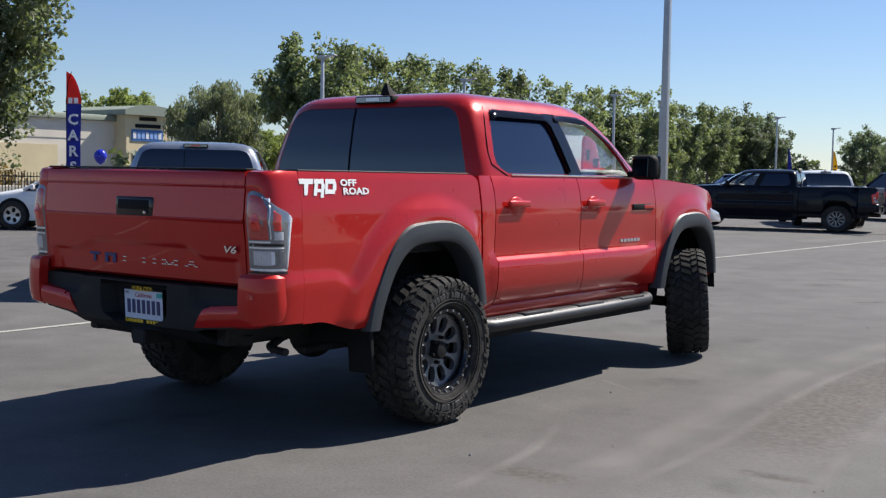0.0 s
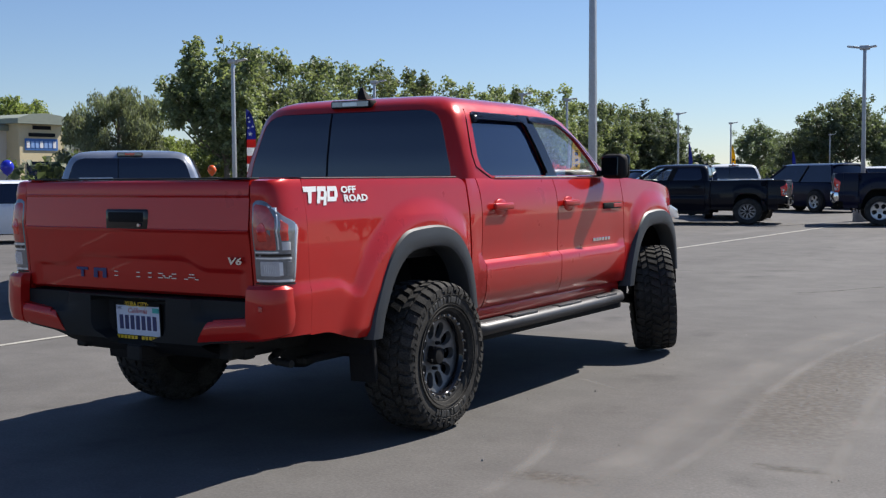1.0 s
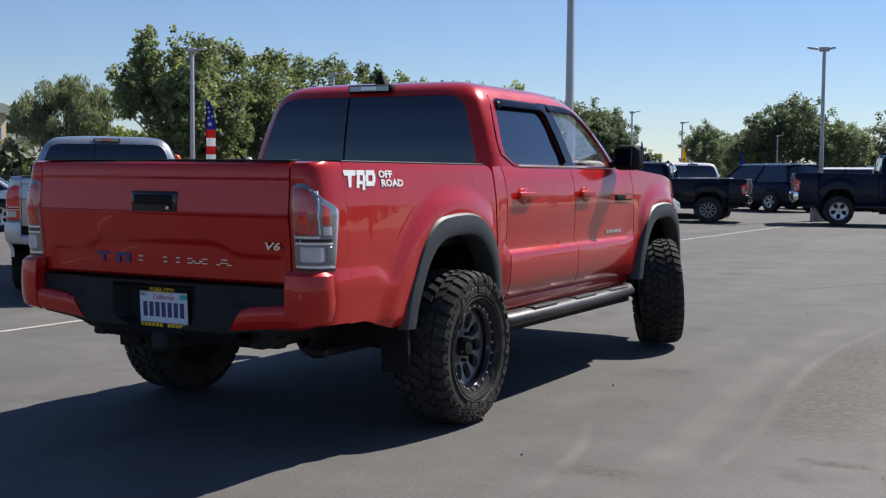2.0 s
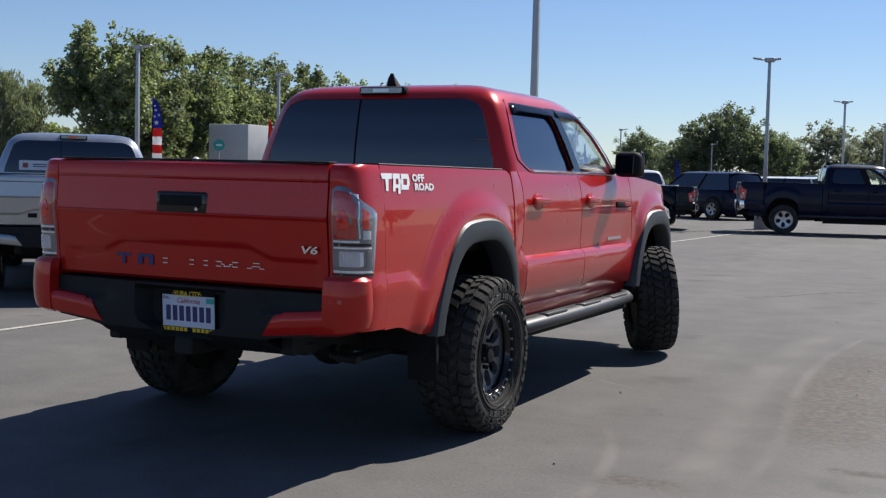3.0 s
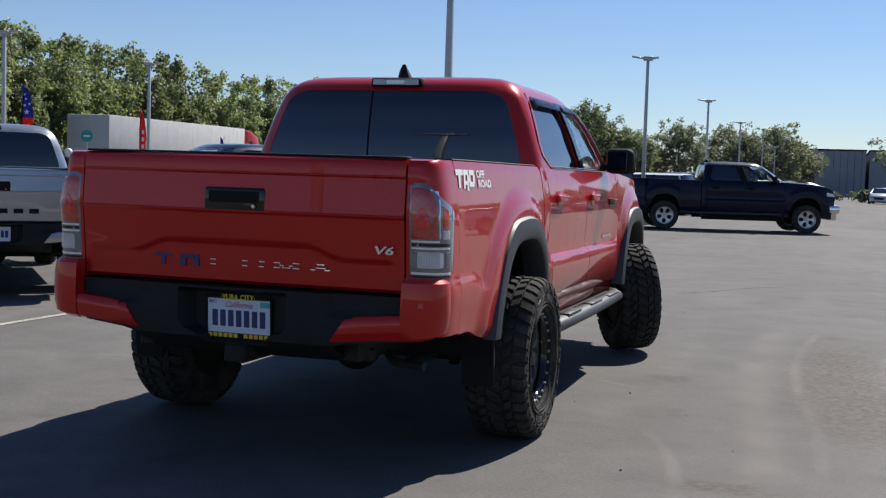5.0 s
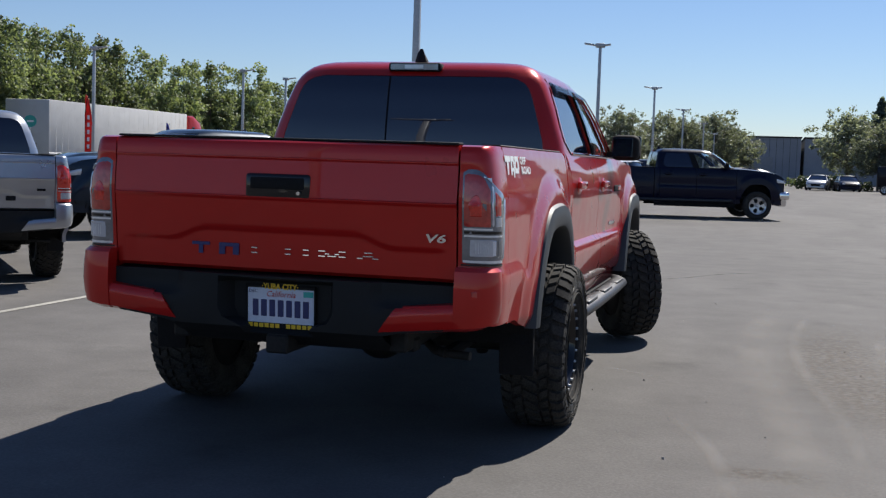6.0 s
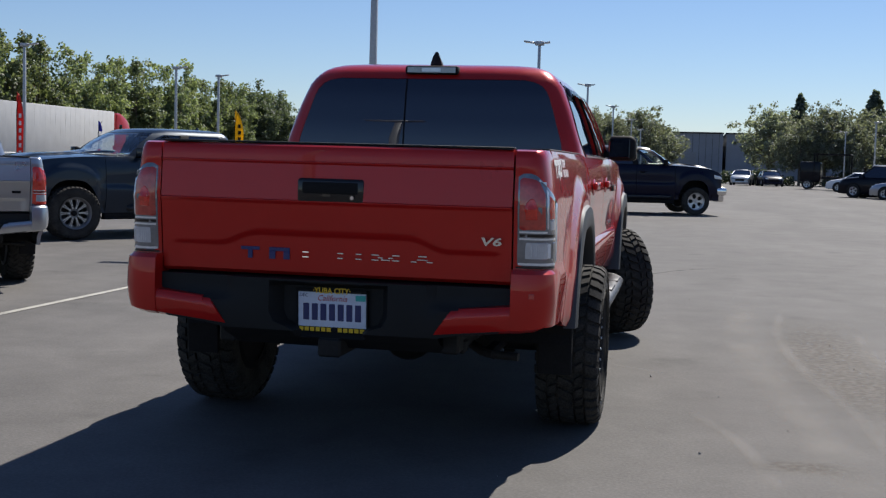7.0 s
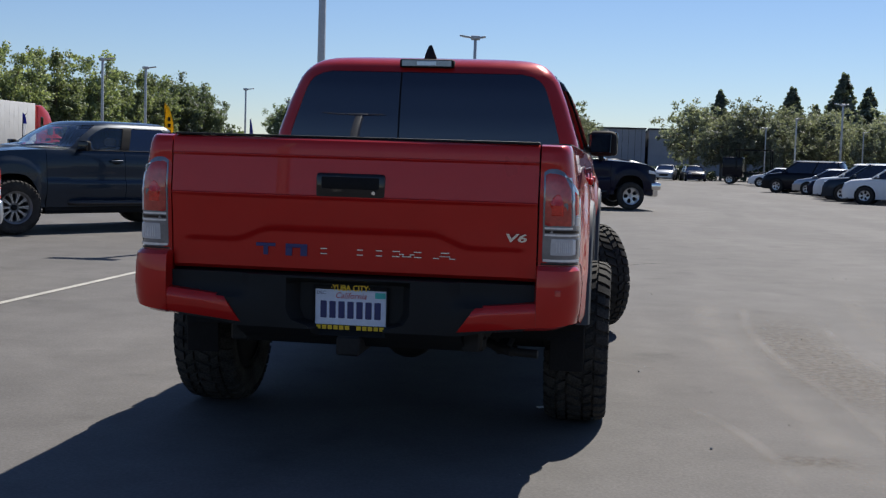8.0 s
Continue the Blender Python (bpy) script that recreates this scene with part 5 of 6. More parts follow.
part("reflector", box(-.012, .012, -.003, .003, -.012, .012, .003), LENSSMOKE, kids["bumper_corner"], m=pose(.86, -1.372, .78))

# ---- the other vehicles ----
def at(x, y, turn, sx=1, sy=1, sz=1):
    return pose(x, y, 0, 0, 0, turn) @ Matrix.Diagonal((sx, sy, sz, 1))


silver = pickup("silver_pickup", at(-5.90, 4.24, 42, .97, .98, .915), "silver four-door pickup, angle-parked with its tail to the aisle", SILVER, wheels="split", wheel_r=.41, track=.86, flares=None, step=False)
sg = [o for o in silver.children if o.name.split(".")[0] == "tailgate"][0]
for i in range(6):
    y = lerp(GATE_Y, .93) - .018 * (1 - ((-.36 + i * .145) / .766) ** 2) + .012 - .004
    part("name_bar", box(-.045, .045, -.002, .002, -.024, .024, .003), BLACK, sg, m=pose(-.36 + i * .145, y, .93))
part("engine_badge", box(-.04, .04, -.003, .003, -.012, .012, .003), BLACK, sg, m=pose(.64, -1.335, 1.02))
sp = part("number_plate", box(-.152, .152, -.003, .003, -.076, .076, .003), PLATEM, silver, "white number plate", m=pose(0, -1.292, .69))
for i in range(7):
    part("plate_bar", box(-.0135, .0135, -.002, .002, -.036, .036, .002), INKBLUE, sp, m=pose(-.115 + i * .0383, -.004, 0))
st = part("window_sticker", box(-.20, .20, -.001, .001, -.06, .06), WHITEV, silver, "white paper sticker in the rear window", m=pose(-.40, .452, 1.475, -9, 0, 0))
part("sticker_square", box(-.03, .03, -.001, .001, -.03, .03), INKRED, st, m=pose(-.13, -.003, 0))
for k in (.012, -.014):
    part("sticker_bar", box(-.10, .10, -.001, .001, -.006, .006), INKBLUE, st, m=pose(.05, -.003, k))

pickup("black_pickup", at(-5.86, 27.92, 100, 1.0, 1.0, .90), "black four-door pickup with bright machined wheels, angle-parked", BLACKP, ends=BLACKP, wheels="split", wheel_r=.41, flares=None, step=False, group="angle-parked row", stretch=((.40, .55), (-.62, .22)))
pickup("navy_pickup", at(-2.36, 28.35, -75, 1.08, 1.02, 1.03), "dark navy pickup with chrome bumpers standing across the aisle", NAVY, ends=CHROME, wheels="five", wheel_r=.40, flares=None, step=True, stretch=((.40, .50), (-.62, .12)))
pickup("slate_pickup", at(-6.74 + .15, 13.41 + .26, 150, 1.0, 1.02, .92), "slate grey four-door pickup with black wheels, nose to the aisle", GREYP, wheels="split", wheel_r=.44, flares=None, step=True, stretch=((2.64, .30),))
pickup("white_pickup", at(-7.30, 31.3, 28, 1.0, 1.0, .92), "white four-door pickup in the angle-parked row", WHITEP, ends=CHROME, wheels="five", wheel_r=.40, flares=None, step=False, group="angle-parked row")


def car(name, m, label, paint, style="sedan", group="", wheel_r=.33):
    """A car: y ahead, x right, origin on the ground in its middle. style: sedan or suv."""
    t = thing(name, m, label, "car", group)
    suv = style == "suv"
    hood = 1.02 if suv else .88
    belt = 1.08 if suv else .94
    roof = 1.70 if suv else 1.44
    L = 2.3
    if suv:
        tops = [(-L, .80), (-L + .05, 1.02), (-L + .2, belt), (1.0, belt), (1.2, belt - .02), (2.0, hood - .06), (L - .1, hood - .16), (L, .66)]
        base, crest = (-2.22, 1.25), (-1.95, .35)
    else:
        tops = [(-L, .72), (-L + .05, .92), (-L + .15, .97), (-1.5, .98), (-1.3, belt + .02), (1.0, belt), (1.25, belt - .01), (2.0, hood - .08), (L - .1, hood - .20), (L, .58)]
        base, crest = (-1.75, 1.25), (-.95, .30)
    bm = bmesh.new()
    rows = []
    ys = sorted({y for y, _ in tops} | {-2.0, -1.8, -1.0, -.5, 0, .5, 1.6, 1.8})
    for y in ys:
        w = .90 - .16 * max(0, (abs(y) - 1.6) / .7) ** 2.2
        h = lerp(tops, y)
        half = [(0, h + .03), (w * .55, h + .025), (w * .86, h), (w * .95, h - .05), (w, h - .16), (w * 1.01, .55), (w * .985, .38), (w * .95, .22)]
        rows.append([(x, y, z) for x, z in half] + [(-x, y, z) for x, z in half[::-1]])
    add_grid(bm, rows)
    bm.faces.new([v for v in bm.verts if abs(v.co.y + L) < 1e-6][:0] or [bm.verts.new((x, -L + .002, z)) for x, z in ((-.74, .24), (.74, .24), (.74, .7), (-.74, .7))])
    bm.faces.new([bm.verts.new((x, L - .002, z)) for x, z in ((-.74, .24), (.74, .24), (.74, .56), (-.74, .56))])
    part("body", bm, paint, t, smooth=40)
    # roof on pillars, glass between
    def pt(u, z):
        k = max(0, (z - belt) / (roof - belt))
        y0 = base[0] + (crest[0] - base[0]) * k ** .9
        y1 = base[1] + (crest[1] - base[1]) * k ** .9
        return y0 + (y1 - y0) * u, .86 - .22 * k
    bm = bmesh.new()
    rows = []
    for z in (belt - .03, belt + (roof - belt) * .45, roof - .09, roof - .07):
        (ya, wa), (yb, wb) = pt(0, z), pt(1, z)
        rows.append([(wa * .8, ya, z), (wa, ya + .12, z)] + [(wa, ya + (yb - ya) * u, z) for u in (.3, .5, .7)] + [(wa, yb - .12, z), (wa * .8, yb, z), (0, yb + .06, z), (-wa * .8, yb, z), (-wa, yb - .12, z)] + [(-wa, ya + (yb - ya) * u, z) for u in (.7, .5, .3)] + [(-wa, ya + .12, z), (-wa * .8, ya, z), (0, ya - .05, z), (wa * .8, ya, z)])
    add_grid(bm, rows)
    part("window_band", bm, GLASSD, t, "dark window glass", smooth=40)
    bm = bmesh.new()
    z = roof - .075
    (ya, wa), (yb, wb) = pt(0, z), pt(1, z)
    rows = []
    for u in (-.03, 0, .15, .35, .5, .65, .85, 1, 1.04):
        y = ya + (yb - ya) * u
        e = .03 if -.01 < u < 1.01 else -.02
        rows.append([(x * wa, y, z + .02 * (abs(x) < 1.0) + (e + .03) * (1 - x * x)) for x in (-1.02, -.92, -.6, 0, .6, .92, 1.02)])
    add_grid(bm, rows)
    part("roof", bm, paint, t)
    for s in (1, -1):
        for u in (.02, .48, .98):
            pts = []
            for zz in (belt - .02, belt + (roof - belt) * .5, roof - .07):
                y, w = pt(u, zz)
                y = min(max(y, pt(0, zz)[0] + .09), pt(1, zz)[0] - .09)
                pts.append((s * (w + .006), y, zz))
            part("pillar", tube(pts, .035 if u != .48 else .03, 8), paint if u != .48 else BLACK, t)
        for y in (-1.4, 1.4):
            wheel(t, s * .872, y, wheel_r, s, "five")
            part("wheel_arch", revolve([(0, .0), (.004, wheel_r + .045), (-.03, wheel_r + .06)], 28), BLACK, t, m=pose(s * .909, y, wheel_r + .01) @ pose(0, 0, 0, 0, 0, 0 if s > 0 else 180))
        part("headlamp", box(-.14, .14, -.12, .03, -.05, .05, .03, 2), LENSC, t, m=pose(s * .62, L - .10, hood - .20, 0, 0, -s * 20))
        part("tail_lamp", box(-.13, .13, -.02, .10, -.06, .06, .03, 2), LENSR, t, m=pose(s * .62, -L + .03, .85 if not suv else 1.0, 0, 0, s * 15))
        part("side_mirror", box(-.09, .09, -.05, .05, -.06, .06, .03, 2), paint, t, m=pose(s * .98, .92, belt + .06))
        part("door_seam", box(-.003, .003, -.004, .004, .30, belt - .02), BLACK, t, m=pose(s * .912, .02, 0))
    part("grille", box(-.40, .40, L - .04, L + .012, .40, .56, .02, 2), BLACK, t)
    part("front_bumper", box(-.72, .72, L - .10, L + .03, .24, .40, .03, 2), paint if not suv else BLACK, t)
    part("floor_pan", box(-.80, .80, -2.1, 2.1, .20, .26), UNDER, t)
    return t


car("navy_suv", at(-7.34, 40.08, 55, 1.08, 1.12, 1.06), "large dark navy sport utility car in the angle-parked row", NAVY, "suv", "angle-parked row", .38)
# the sedan across the way, and the row along the far side of the aisle
car("white_sedan", at(-18.07, 11.59, 136, .92, .90, .96), "white sedan parked by the iron fence", WHITEP, wheel_r=.34)
ROW = [("white_suv", 44.2, WHITEP, "suv", 0), ("grey_suv", 47.4, GREYP, "suv", 0), ("white_suv", 50.4, WHITEP, "suv", 0), ("grey_suv", 53.4, GREYP, "suv", 0), ("dark_sedan", 56.4, NAVY, "sedan", -.3),
       ("silver_sedan", 59.4, SILVER, "sedan", -.4), ("black_suv", 62.8, BLACKP, "suv", -1.4), ("white_sedan", 66.2, WHITEP, "sedan", 0), ("white_suv", 70.0, WHITEP, "suv", 0), ("dark_sedan", 74.0, NAVY, "sedan", 0), ("silver_sedan", 78.0, SILVER, "sedan", 0), ("white_sedan", 83.0, WHITEP, "sedan", -.5)]
made = {}
for nm, y, paint, style, out in ROW:
    m = at(13.0 + out + .02 * (y - 45) + .5 * math.sin(y * 1.7), y, 66 + 7 * math.sin(y * 2.3), 1, 1, 1.09 if "black_suv" in nm else 1.0)
    colour = nm.split("_")[0]
    if (nm, style) in made:
        copy_thing(made[nm, style], m)
    else:
        made[nm, style] = car(nm, m, f"{colour} {'sport utility car' if style == 'suv' else 'sedan'} parked nose out in a long row", paint, style, "cars in the long row", .36 if style == "suv" else .33)
copy_thing(made["silver_sedan", "sedan"], at(6.1, 107.0, 172))
copy_thing(made["dark_sedan", "sedan"], at(8.5, 106.0, 186))
copy_thing(made["white_suv", "suv"], at(-5.4, 43.8, 75))
copy_thing(made["dark_sedan", "sedan"], at(-5.2, 49.0, 75))
copy_thing(made["black_suv", "suv"], at(-5.2, 54.0, 75))
copy_thing(made["white_suv", "suv"], at(-19.5, 61.0, 150))
copy_thing(made["grey_suv", "suv"], at(-18.8, 52.0, 150))


def flatbed():
    t = thing("work_truck", at(12.6, 92.0, 78), "dark flatbed work truck with an open frame canopy", "truck")
    part("cab", box(-.95, .95, 1.0, 2.6, .6, 2.2, .12, 3), BLACKP, t)
    part("bed", box(-1.05, 1.05, -3.2, .9, .85, 1.05, .02), UNDER, t)
    part("canopy", box(-1.0, 1.0, -1.2, 1.6, 2.75, 2.85, .03), BLACK, t)
    for x in (-.95, .95):
        for y in (-1.15, 1.5):
            part("canopy_post", box(x - .04, x + .04, y - .04, y + .04, 1.0, 2.76), BLACK, t)
        for y in (-2.0, 2.0):
            wheel(t, x * .95, y, .42, 1 if x > 0 else -1, "five")
    part("windscreen", box(-.8, .8, 2.55, 2.62, 1.45, 2.0, .03), GLASSD, t)
    return t


flatbed()


# a lorry on the road behind
LORRYW = mat("lorry_white_panel", (0.54, 0.53, 0.51), 0.45, vary=0.08, scale=1.5, fine=20)
LORRYR = car_paint("lorry_red_paint", (0.45, 0.03, 0.025), 0.0)
lorry = thing("articulated_lorry", pose(-36.5, 64.5, 0, 0, 0, 2), "red tractor unit pulling a long white box trailer", "lorry")
trailer = part("trailer", box(-1.3, 1.3, -16.2, 0, 1.15, 4.0, .04, 2), LORRYW, lorry, "long white box trailer")
for i in range(27):
    part("panel_rib", box(1.3, 1.3015, -16.1 + i * .6, -16.07 + i * .6, 1.2, 3.95), LORRYW, trailer)
part("trailer_rail", box(1.28, 1.33, -16.2, 0, 1.10, 1.22, .01), ALLOY, trailer)
part("trailer_floor", box(-1.2, 1.2, -16, -.2, .95, 1.14), UNDER, trailer)
bm = bmesh.new()
add_prism(bm, [(.5, .8), (.5, 3.9), (1.2, 3.95), (2.2, 3.55), (2.9, 2.7), (3.0, 2.0), (4.6, 1.8), (4.9, 1.2), (4.9, .6), (.5, .6)], -1.2, 1.2)
bmesh.ops.bevel(bm, geom=bm.edges[:], offset=.12, segments=2, affect="EDGES", profile=.5)
tractor = part("tractor", bm, LORRYR, lorry, "red sleeper cab")
part("cab_window", box(1.19, 1.22, 1.9, 2.7, 2.0, 2.75, .02), GLASSD, tractor)
part("sleeper_window", box(1.19, 1.22, .95, 1.35, 2.6, 3.2, .02), GLASSD, tractor)
part("chassis", box(-.5, .5, -3, 4.6, .55, .95), UNDER, lorry)
for y in (-14.5, -13.2, -.3, .9, 4.0):
    for s in (1, -1):
        wheel(lorry, s * 1.1, y, .5, s, "five")

# ---- lamp posts ----
POLE = mat("galvanised_pole", (0.42, 0.43, 0.44), 0.45, 0.6, vary=0.12, scale=2, fine=30)
CONCRETE = mat("lamp_base_concrete", (0.36, 0.35, 0.33), 0.85, vary=0.15, scale=4, fine=40, bump=0.4)


def lamp_post(m, arms=(1, 1)):
    t = thing("street_lamp", m, "grey square steel lamp post on a round concrete base", "lamp post", "lamp posts of the lot")
    part("base", cyl(.28, .27, 0, .56, 28), CONCRETE, t, "round concrete base")
    part("base_band", cyl(.285, .285, .42, .50, 28), BLACK, t)
    part("base_plate", box(-.12, .12, -.12, .12, .56, .58), POLE, t)
    bm = bmesh.new()
    add_box(bm, -.062, .062, -.062, .062, .57, 4.80, .012, 2)
    for v in bm.verts:
        k = 1 - .28 * (v.co.z - .57) / 4.2
        v.co.x *= k
        v.co.y *= k
    part("pole", bm, POLE, t)
    head = part("head", box(-.14, .14, -.10, .10, 4.80, 4.92, .02, 2), POLE, t)
    for s, n in ((-1, arms[0]), (1, arms[1])):
        if n:
            bm = bmesh.new()
            add_box(bm, min(s * .13, s * (.13 + .36 * n)), max(s * .13, s * (.13 + .36 * n)), -.10, .10, -.022, .022, .012, 2)
            arm = part("luminaire", bm, POLE, head, m=pose(0, 0, 4.85, 0, -s * 8, 0))
            part("lens", box(min(s * .2, s * (.10 + .34 * n)), max(s * .2, s * (.10 + .34 * n)), -.07, .07, -.028, -.020), LENSC, arm)
    t.scale = (1, 1, 1.045)
    return t


first = lamp_post(pose(-3.44, 11.77, 0, 0, 0, 4), (1, .55))
for x, y in ((-3.3, 30.6), (-3.4, 49.2), (-3.45, 68.2), (-3.3, 88.0), (-3.6, 112.0)):
    copy_thing(first, pose(x, y, 0, 0, 0, 4))
copy_thing(first, pose(-2.9, -9.4, 0, 0, 0, 4) @ Matrix.Diagonal((1.5, 1.5, 1, 1)))
single = lamp_post(pose(-20.9, 23.0, 0, 0, 0, 10), (0, 1))
for x, y in ((-21.95, 32.3), (-20.55, 41.9), (-20.47, 46.4), (-20.7, 62.2), (-22.2, 76.8), (-22.4, 106.4), (24.8, 112.0), (14.4, 84.2)):
    copy_thing(single, pose(x, y, 0, 0, 0, 10))
for x, y in ((13.9, 63.8), (15.0, 106.5)):
    copy_thing(first, pose(x, y, 0, 0, 0, 0))

# ---- feather flags ----
def cloth(name, c, **k):
    return mat(name, c, 0.8, vary=0.08, scale=6, **k)


FLAG_RED, FLAG_BLUE, FLAG_WHITE, FLAG_YELLOW = cloth("red_cloth", (0.55, 0.04, 0.03)), cloth("blue_cloth", (0.03, 0.045, 0.30)), cloth("white_cloth", (0.75, 0.75, 0.75)), cloth("yellow_cloth", (0.75, 0.48, 0.01))


def sail(z0, z1, w0, w1, tip=False, ripple=.03):
    """A strip of a feather flag, with a ripple, 4 mm thick."""
    bm = bmesh.new()
    rows = []
    n = 12
    for i in range(n + 1):
        t = i / n
        z = z0 + (z1 - z0) * t
        w = w0 + (w1 - w0) * t
        if tip:
            w = w0 * math.sqrt(max(0, 1 - t ** 1.6)) + .01
        rows.append([(w * u, ripple * math.sin(3.1 * z + 4 * u) * u, z) for u in (0, .25, .5, .75, 1)])
    add_grid(bm, rows)
    bmesh.ops.solidify(bm, geom=bm.faces[:], thickness=.004)
    return bm


def feather_flag(x, y, turn, h, label, bands, width=.6):
    """bands: (share of the height, material) from the bottom up."""
    t = thing("feather_flag", pose(x, y, 0, 0, 0, turn), label, "flag", "feather flags")
    part("pole", tube([(0, 0, 0), (0, 0, h * .8), (.05, 0, h * .93), (.16, 0, h)], [.022, .016, .012, .008], 8), BLACK, t)
    part("ground_spike", cyl(.16, .14, 0, .05, 16), BLACK, t)
    z = h * .18
    for i, (share_, m) in enumerate(bands):
        z1 = z + (h * .82) * share_
        part("panel", sail(z, min(z1, h) - .002, width * (.92 if i == 0 else 1), width, tip=(i == len(bands) - 1)), m, t)
        z = z1
    return t


f = feather_flag(-24.5, 15.96, 40, 4.2, "tall red and blue feather flag with white letters", [(.55, FLAG_BLUE), (.18, FLAG_BLUE), (.27, FLAG_RED)], .42)
for i, ch in enumerate("SRAC"):
    lettering("flag_letter", ch, .42, FLAG_WHITE, f, pose(.20, -.045, 1.42 + i * .46, 90, 0, 0), .006, "", bold=.012)
    lettering("flag_letter", ch, .42, FLAG_WHITE, f, pose(.20, .045, 1.42 + i * .46, 90, 0, 180), .006, "", bold=.012)
for k in range(2):
    part("flag_bar", box(-.055, .055, -.03, .03, -.08, .08), FLAG_WHITE, f, m=pose(.12 + .16 * k, 0, 3.36))
us = feather_flag(-18.95, 21.34, 35, 3.45, "feather flag with red and white stripes under a starry blue field", [(.085, FLAG_RED if i % 2 else FLAG_WHITE) for i in range(8)] + [(.32, FLAG_BLUE)], .28)


def star(r):
    bm = bmesh.new()
    add_prism(bm, [((r if i % 2 == 0 else r * .42) * math.sin(math.pi * i / 5), (r if i % 2 == 0 else r * .42) * math.cos(math.pi * i / 5)) for i in range(10)], -.003, .003, "xzy")
    return bm


st0 = part("star", star(.08), FLAG_WHITE, us, m=pose(.12, -.02, 2.70))
for x, z, k in ((.07, 2.88, .6), (.19, 2.92, .55), (.10, 3.06, .55), (.07, 3.18, .45)):
    share(st0, "star", us, pose(x, -.02, z) @ Matrix.Scale(k, 4))
for x, y, turn, h, m, lab in ((-20.86, 30.04, 35, 3.3, FLAG_RED, "narrow red feather flag with white lettering bars"), (-15.85, 37.0, 40, 3.1, FLAG_YELLOW, "yellow feather flag with dark lettering bars"), (-22.6, 78.1, 40, 3.6, FLAG_YELLOW, "yellow feather flag with dark lettering bars"), (-22.9, 70.1, 65, 3.6, FLAG_BLUE, "blue feather flag with a red foot"), (-25.2, 104.0, 40, 3.6, FLAG_BLUE, "blue feather flag in the far row")):
    f = feather_flag(x, y, turn, h, lab, [(.6, m), (.4, m)] if m is not FLAG_BLUE else [(.25, FLAG_RED), (.35, m), (.4, m)], .22 if m is FLAG_RED else .34)
    if m is not FLAG_BLUE:
        for i in range(7):
            part("flag_bar", box(-.04 if m is FLAG_RED else -.055, .04 if m is FLAG_RED else .055, -.02, .02, -.07, .07), FLAG_WHITE if m is FLAG_RED else BLACK, f, m=pose(.11 if m is FLAG_RED else .19, 0, 1.0 + i * .25))

feather_flag(-21.8, 37.4, 35, 2.6, "narrow faded feather flag in white, red and blue", [(.22, FLAG_RED), (.16, FLAG_WHITE), (.14, FLAG_RED), (.28, FLAG_WHITE), (.20, FLAG_BLUE)], .14)

# ---- balloons ----
def balloon(x, y, z, r, material, label):
    t = thing("balloon", pose(x, y, 0), label, "balloon")
    bm = bmesh.new()
    bmesh.ops.create_uvsphere(bm, u_segments=20, v_segments=14, radius=r)
    for v in bm.verts:
        v.co.z *= 1.15
        if v.co.z < 0:
            k = 1 + .25 * (v.co.z / r)
            v.co.x *= k
            v.co.y *= k
    part("skin", bm, material, t, m=pose(0, 0, z))
    part("knot", cyl(.012, .025, z - r * 1.24, z - r * 1.13, 8), material, t)
    part("string", tube([(0, 0, 0), (.02, 0, z * .5), (0, 0, z - r * 1.2)], .004, 5), FLAG_WHITE, t)
    return t


balloon(-22.0, 15.25, 1.72, .18, mat("blue_latex", (0.02, 0.03, 0.42), 0.15), "shiny dark blue balloon on a string")
balloon(-12.7, 13.05, 1.56, .095, mat("orange_latex", (0.75, 0.10, 0.01), 0.15), "shiny orange balloon on a string")
balloon(-18.2, 22.4, 1.62, .12, mat("white_latex", (0.75, 0.74, 0.72), 0.2), "white balloon on a string")
sign = thing("round_sign", pose(-23.0, 30.0, 0, 0, 0, 38), "round teal sign on a thin grey post", "sign")
part("post", cyl(.025, .025, 0, 2.2, 10), POLE, sign)
disc = part("disc", cyl(.21, .21, -.012, .012, 32, pose(0, 0, 0, 90, 0, 0)), mat("teal_sign_face", (0.02, 0.30, 0.25), 0.4, vary=.1, scale=8), sign, m=pose(0, -.04, 2.32))
part("sign_bar", box(-.11, .11, -.016, -.012, -.03, .03), FLAG_WHITE, disc)

# ---- trees ----
def leaf_mat(name, c, tint):
    m = mat(name, c, 0.55, vary=0.35, scale=.5, fine=4, tint=tint, piece=.45)
    n, l = m.node_tree.nodes, m.node_tree.links
    b = n["Principled BSDF"]
    tr = n.new("ShaderNodeBsdfTranslucent")
    src = b.inputs["Base Color"].links[0].from_socket
    warm = n.new("ShaderNodeMix")
    warm.data_type = "RGBA"
    warm.blend_type = "MULTIPLY"
    warm.inputs["Factor"].default_value = 1
    warm.inputs["B"].default_value = (1.6, 1.6, 0.9, 1)
    l.new(src, warm.inputs["A"])
    l.new(warm.outputs["Result"], tr.inputs[0])
    mx = n.new("ShaderNodeMixShader")
    mx.inputs[0].default_value = .4
    l.new(b.outputs[0], mx.inputs[1])
    l.new(tr.outputs[0], mx.inputs[2])
    l.new(mx.outputs[0], n["Material Output"].inputs[0])
    return m


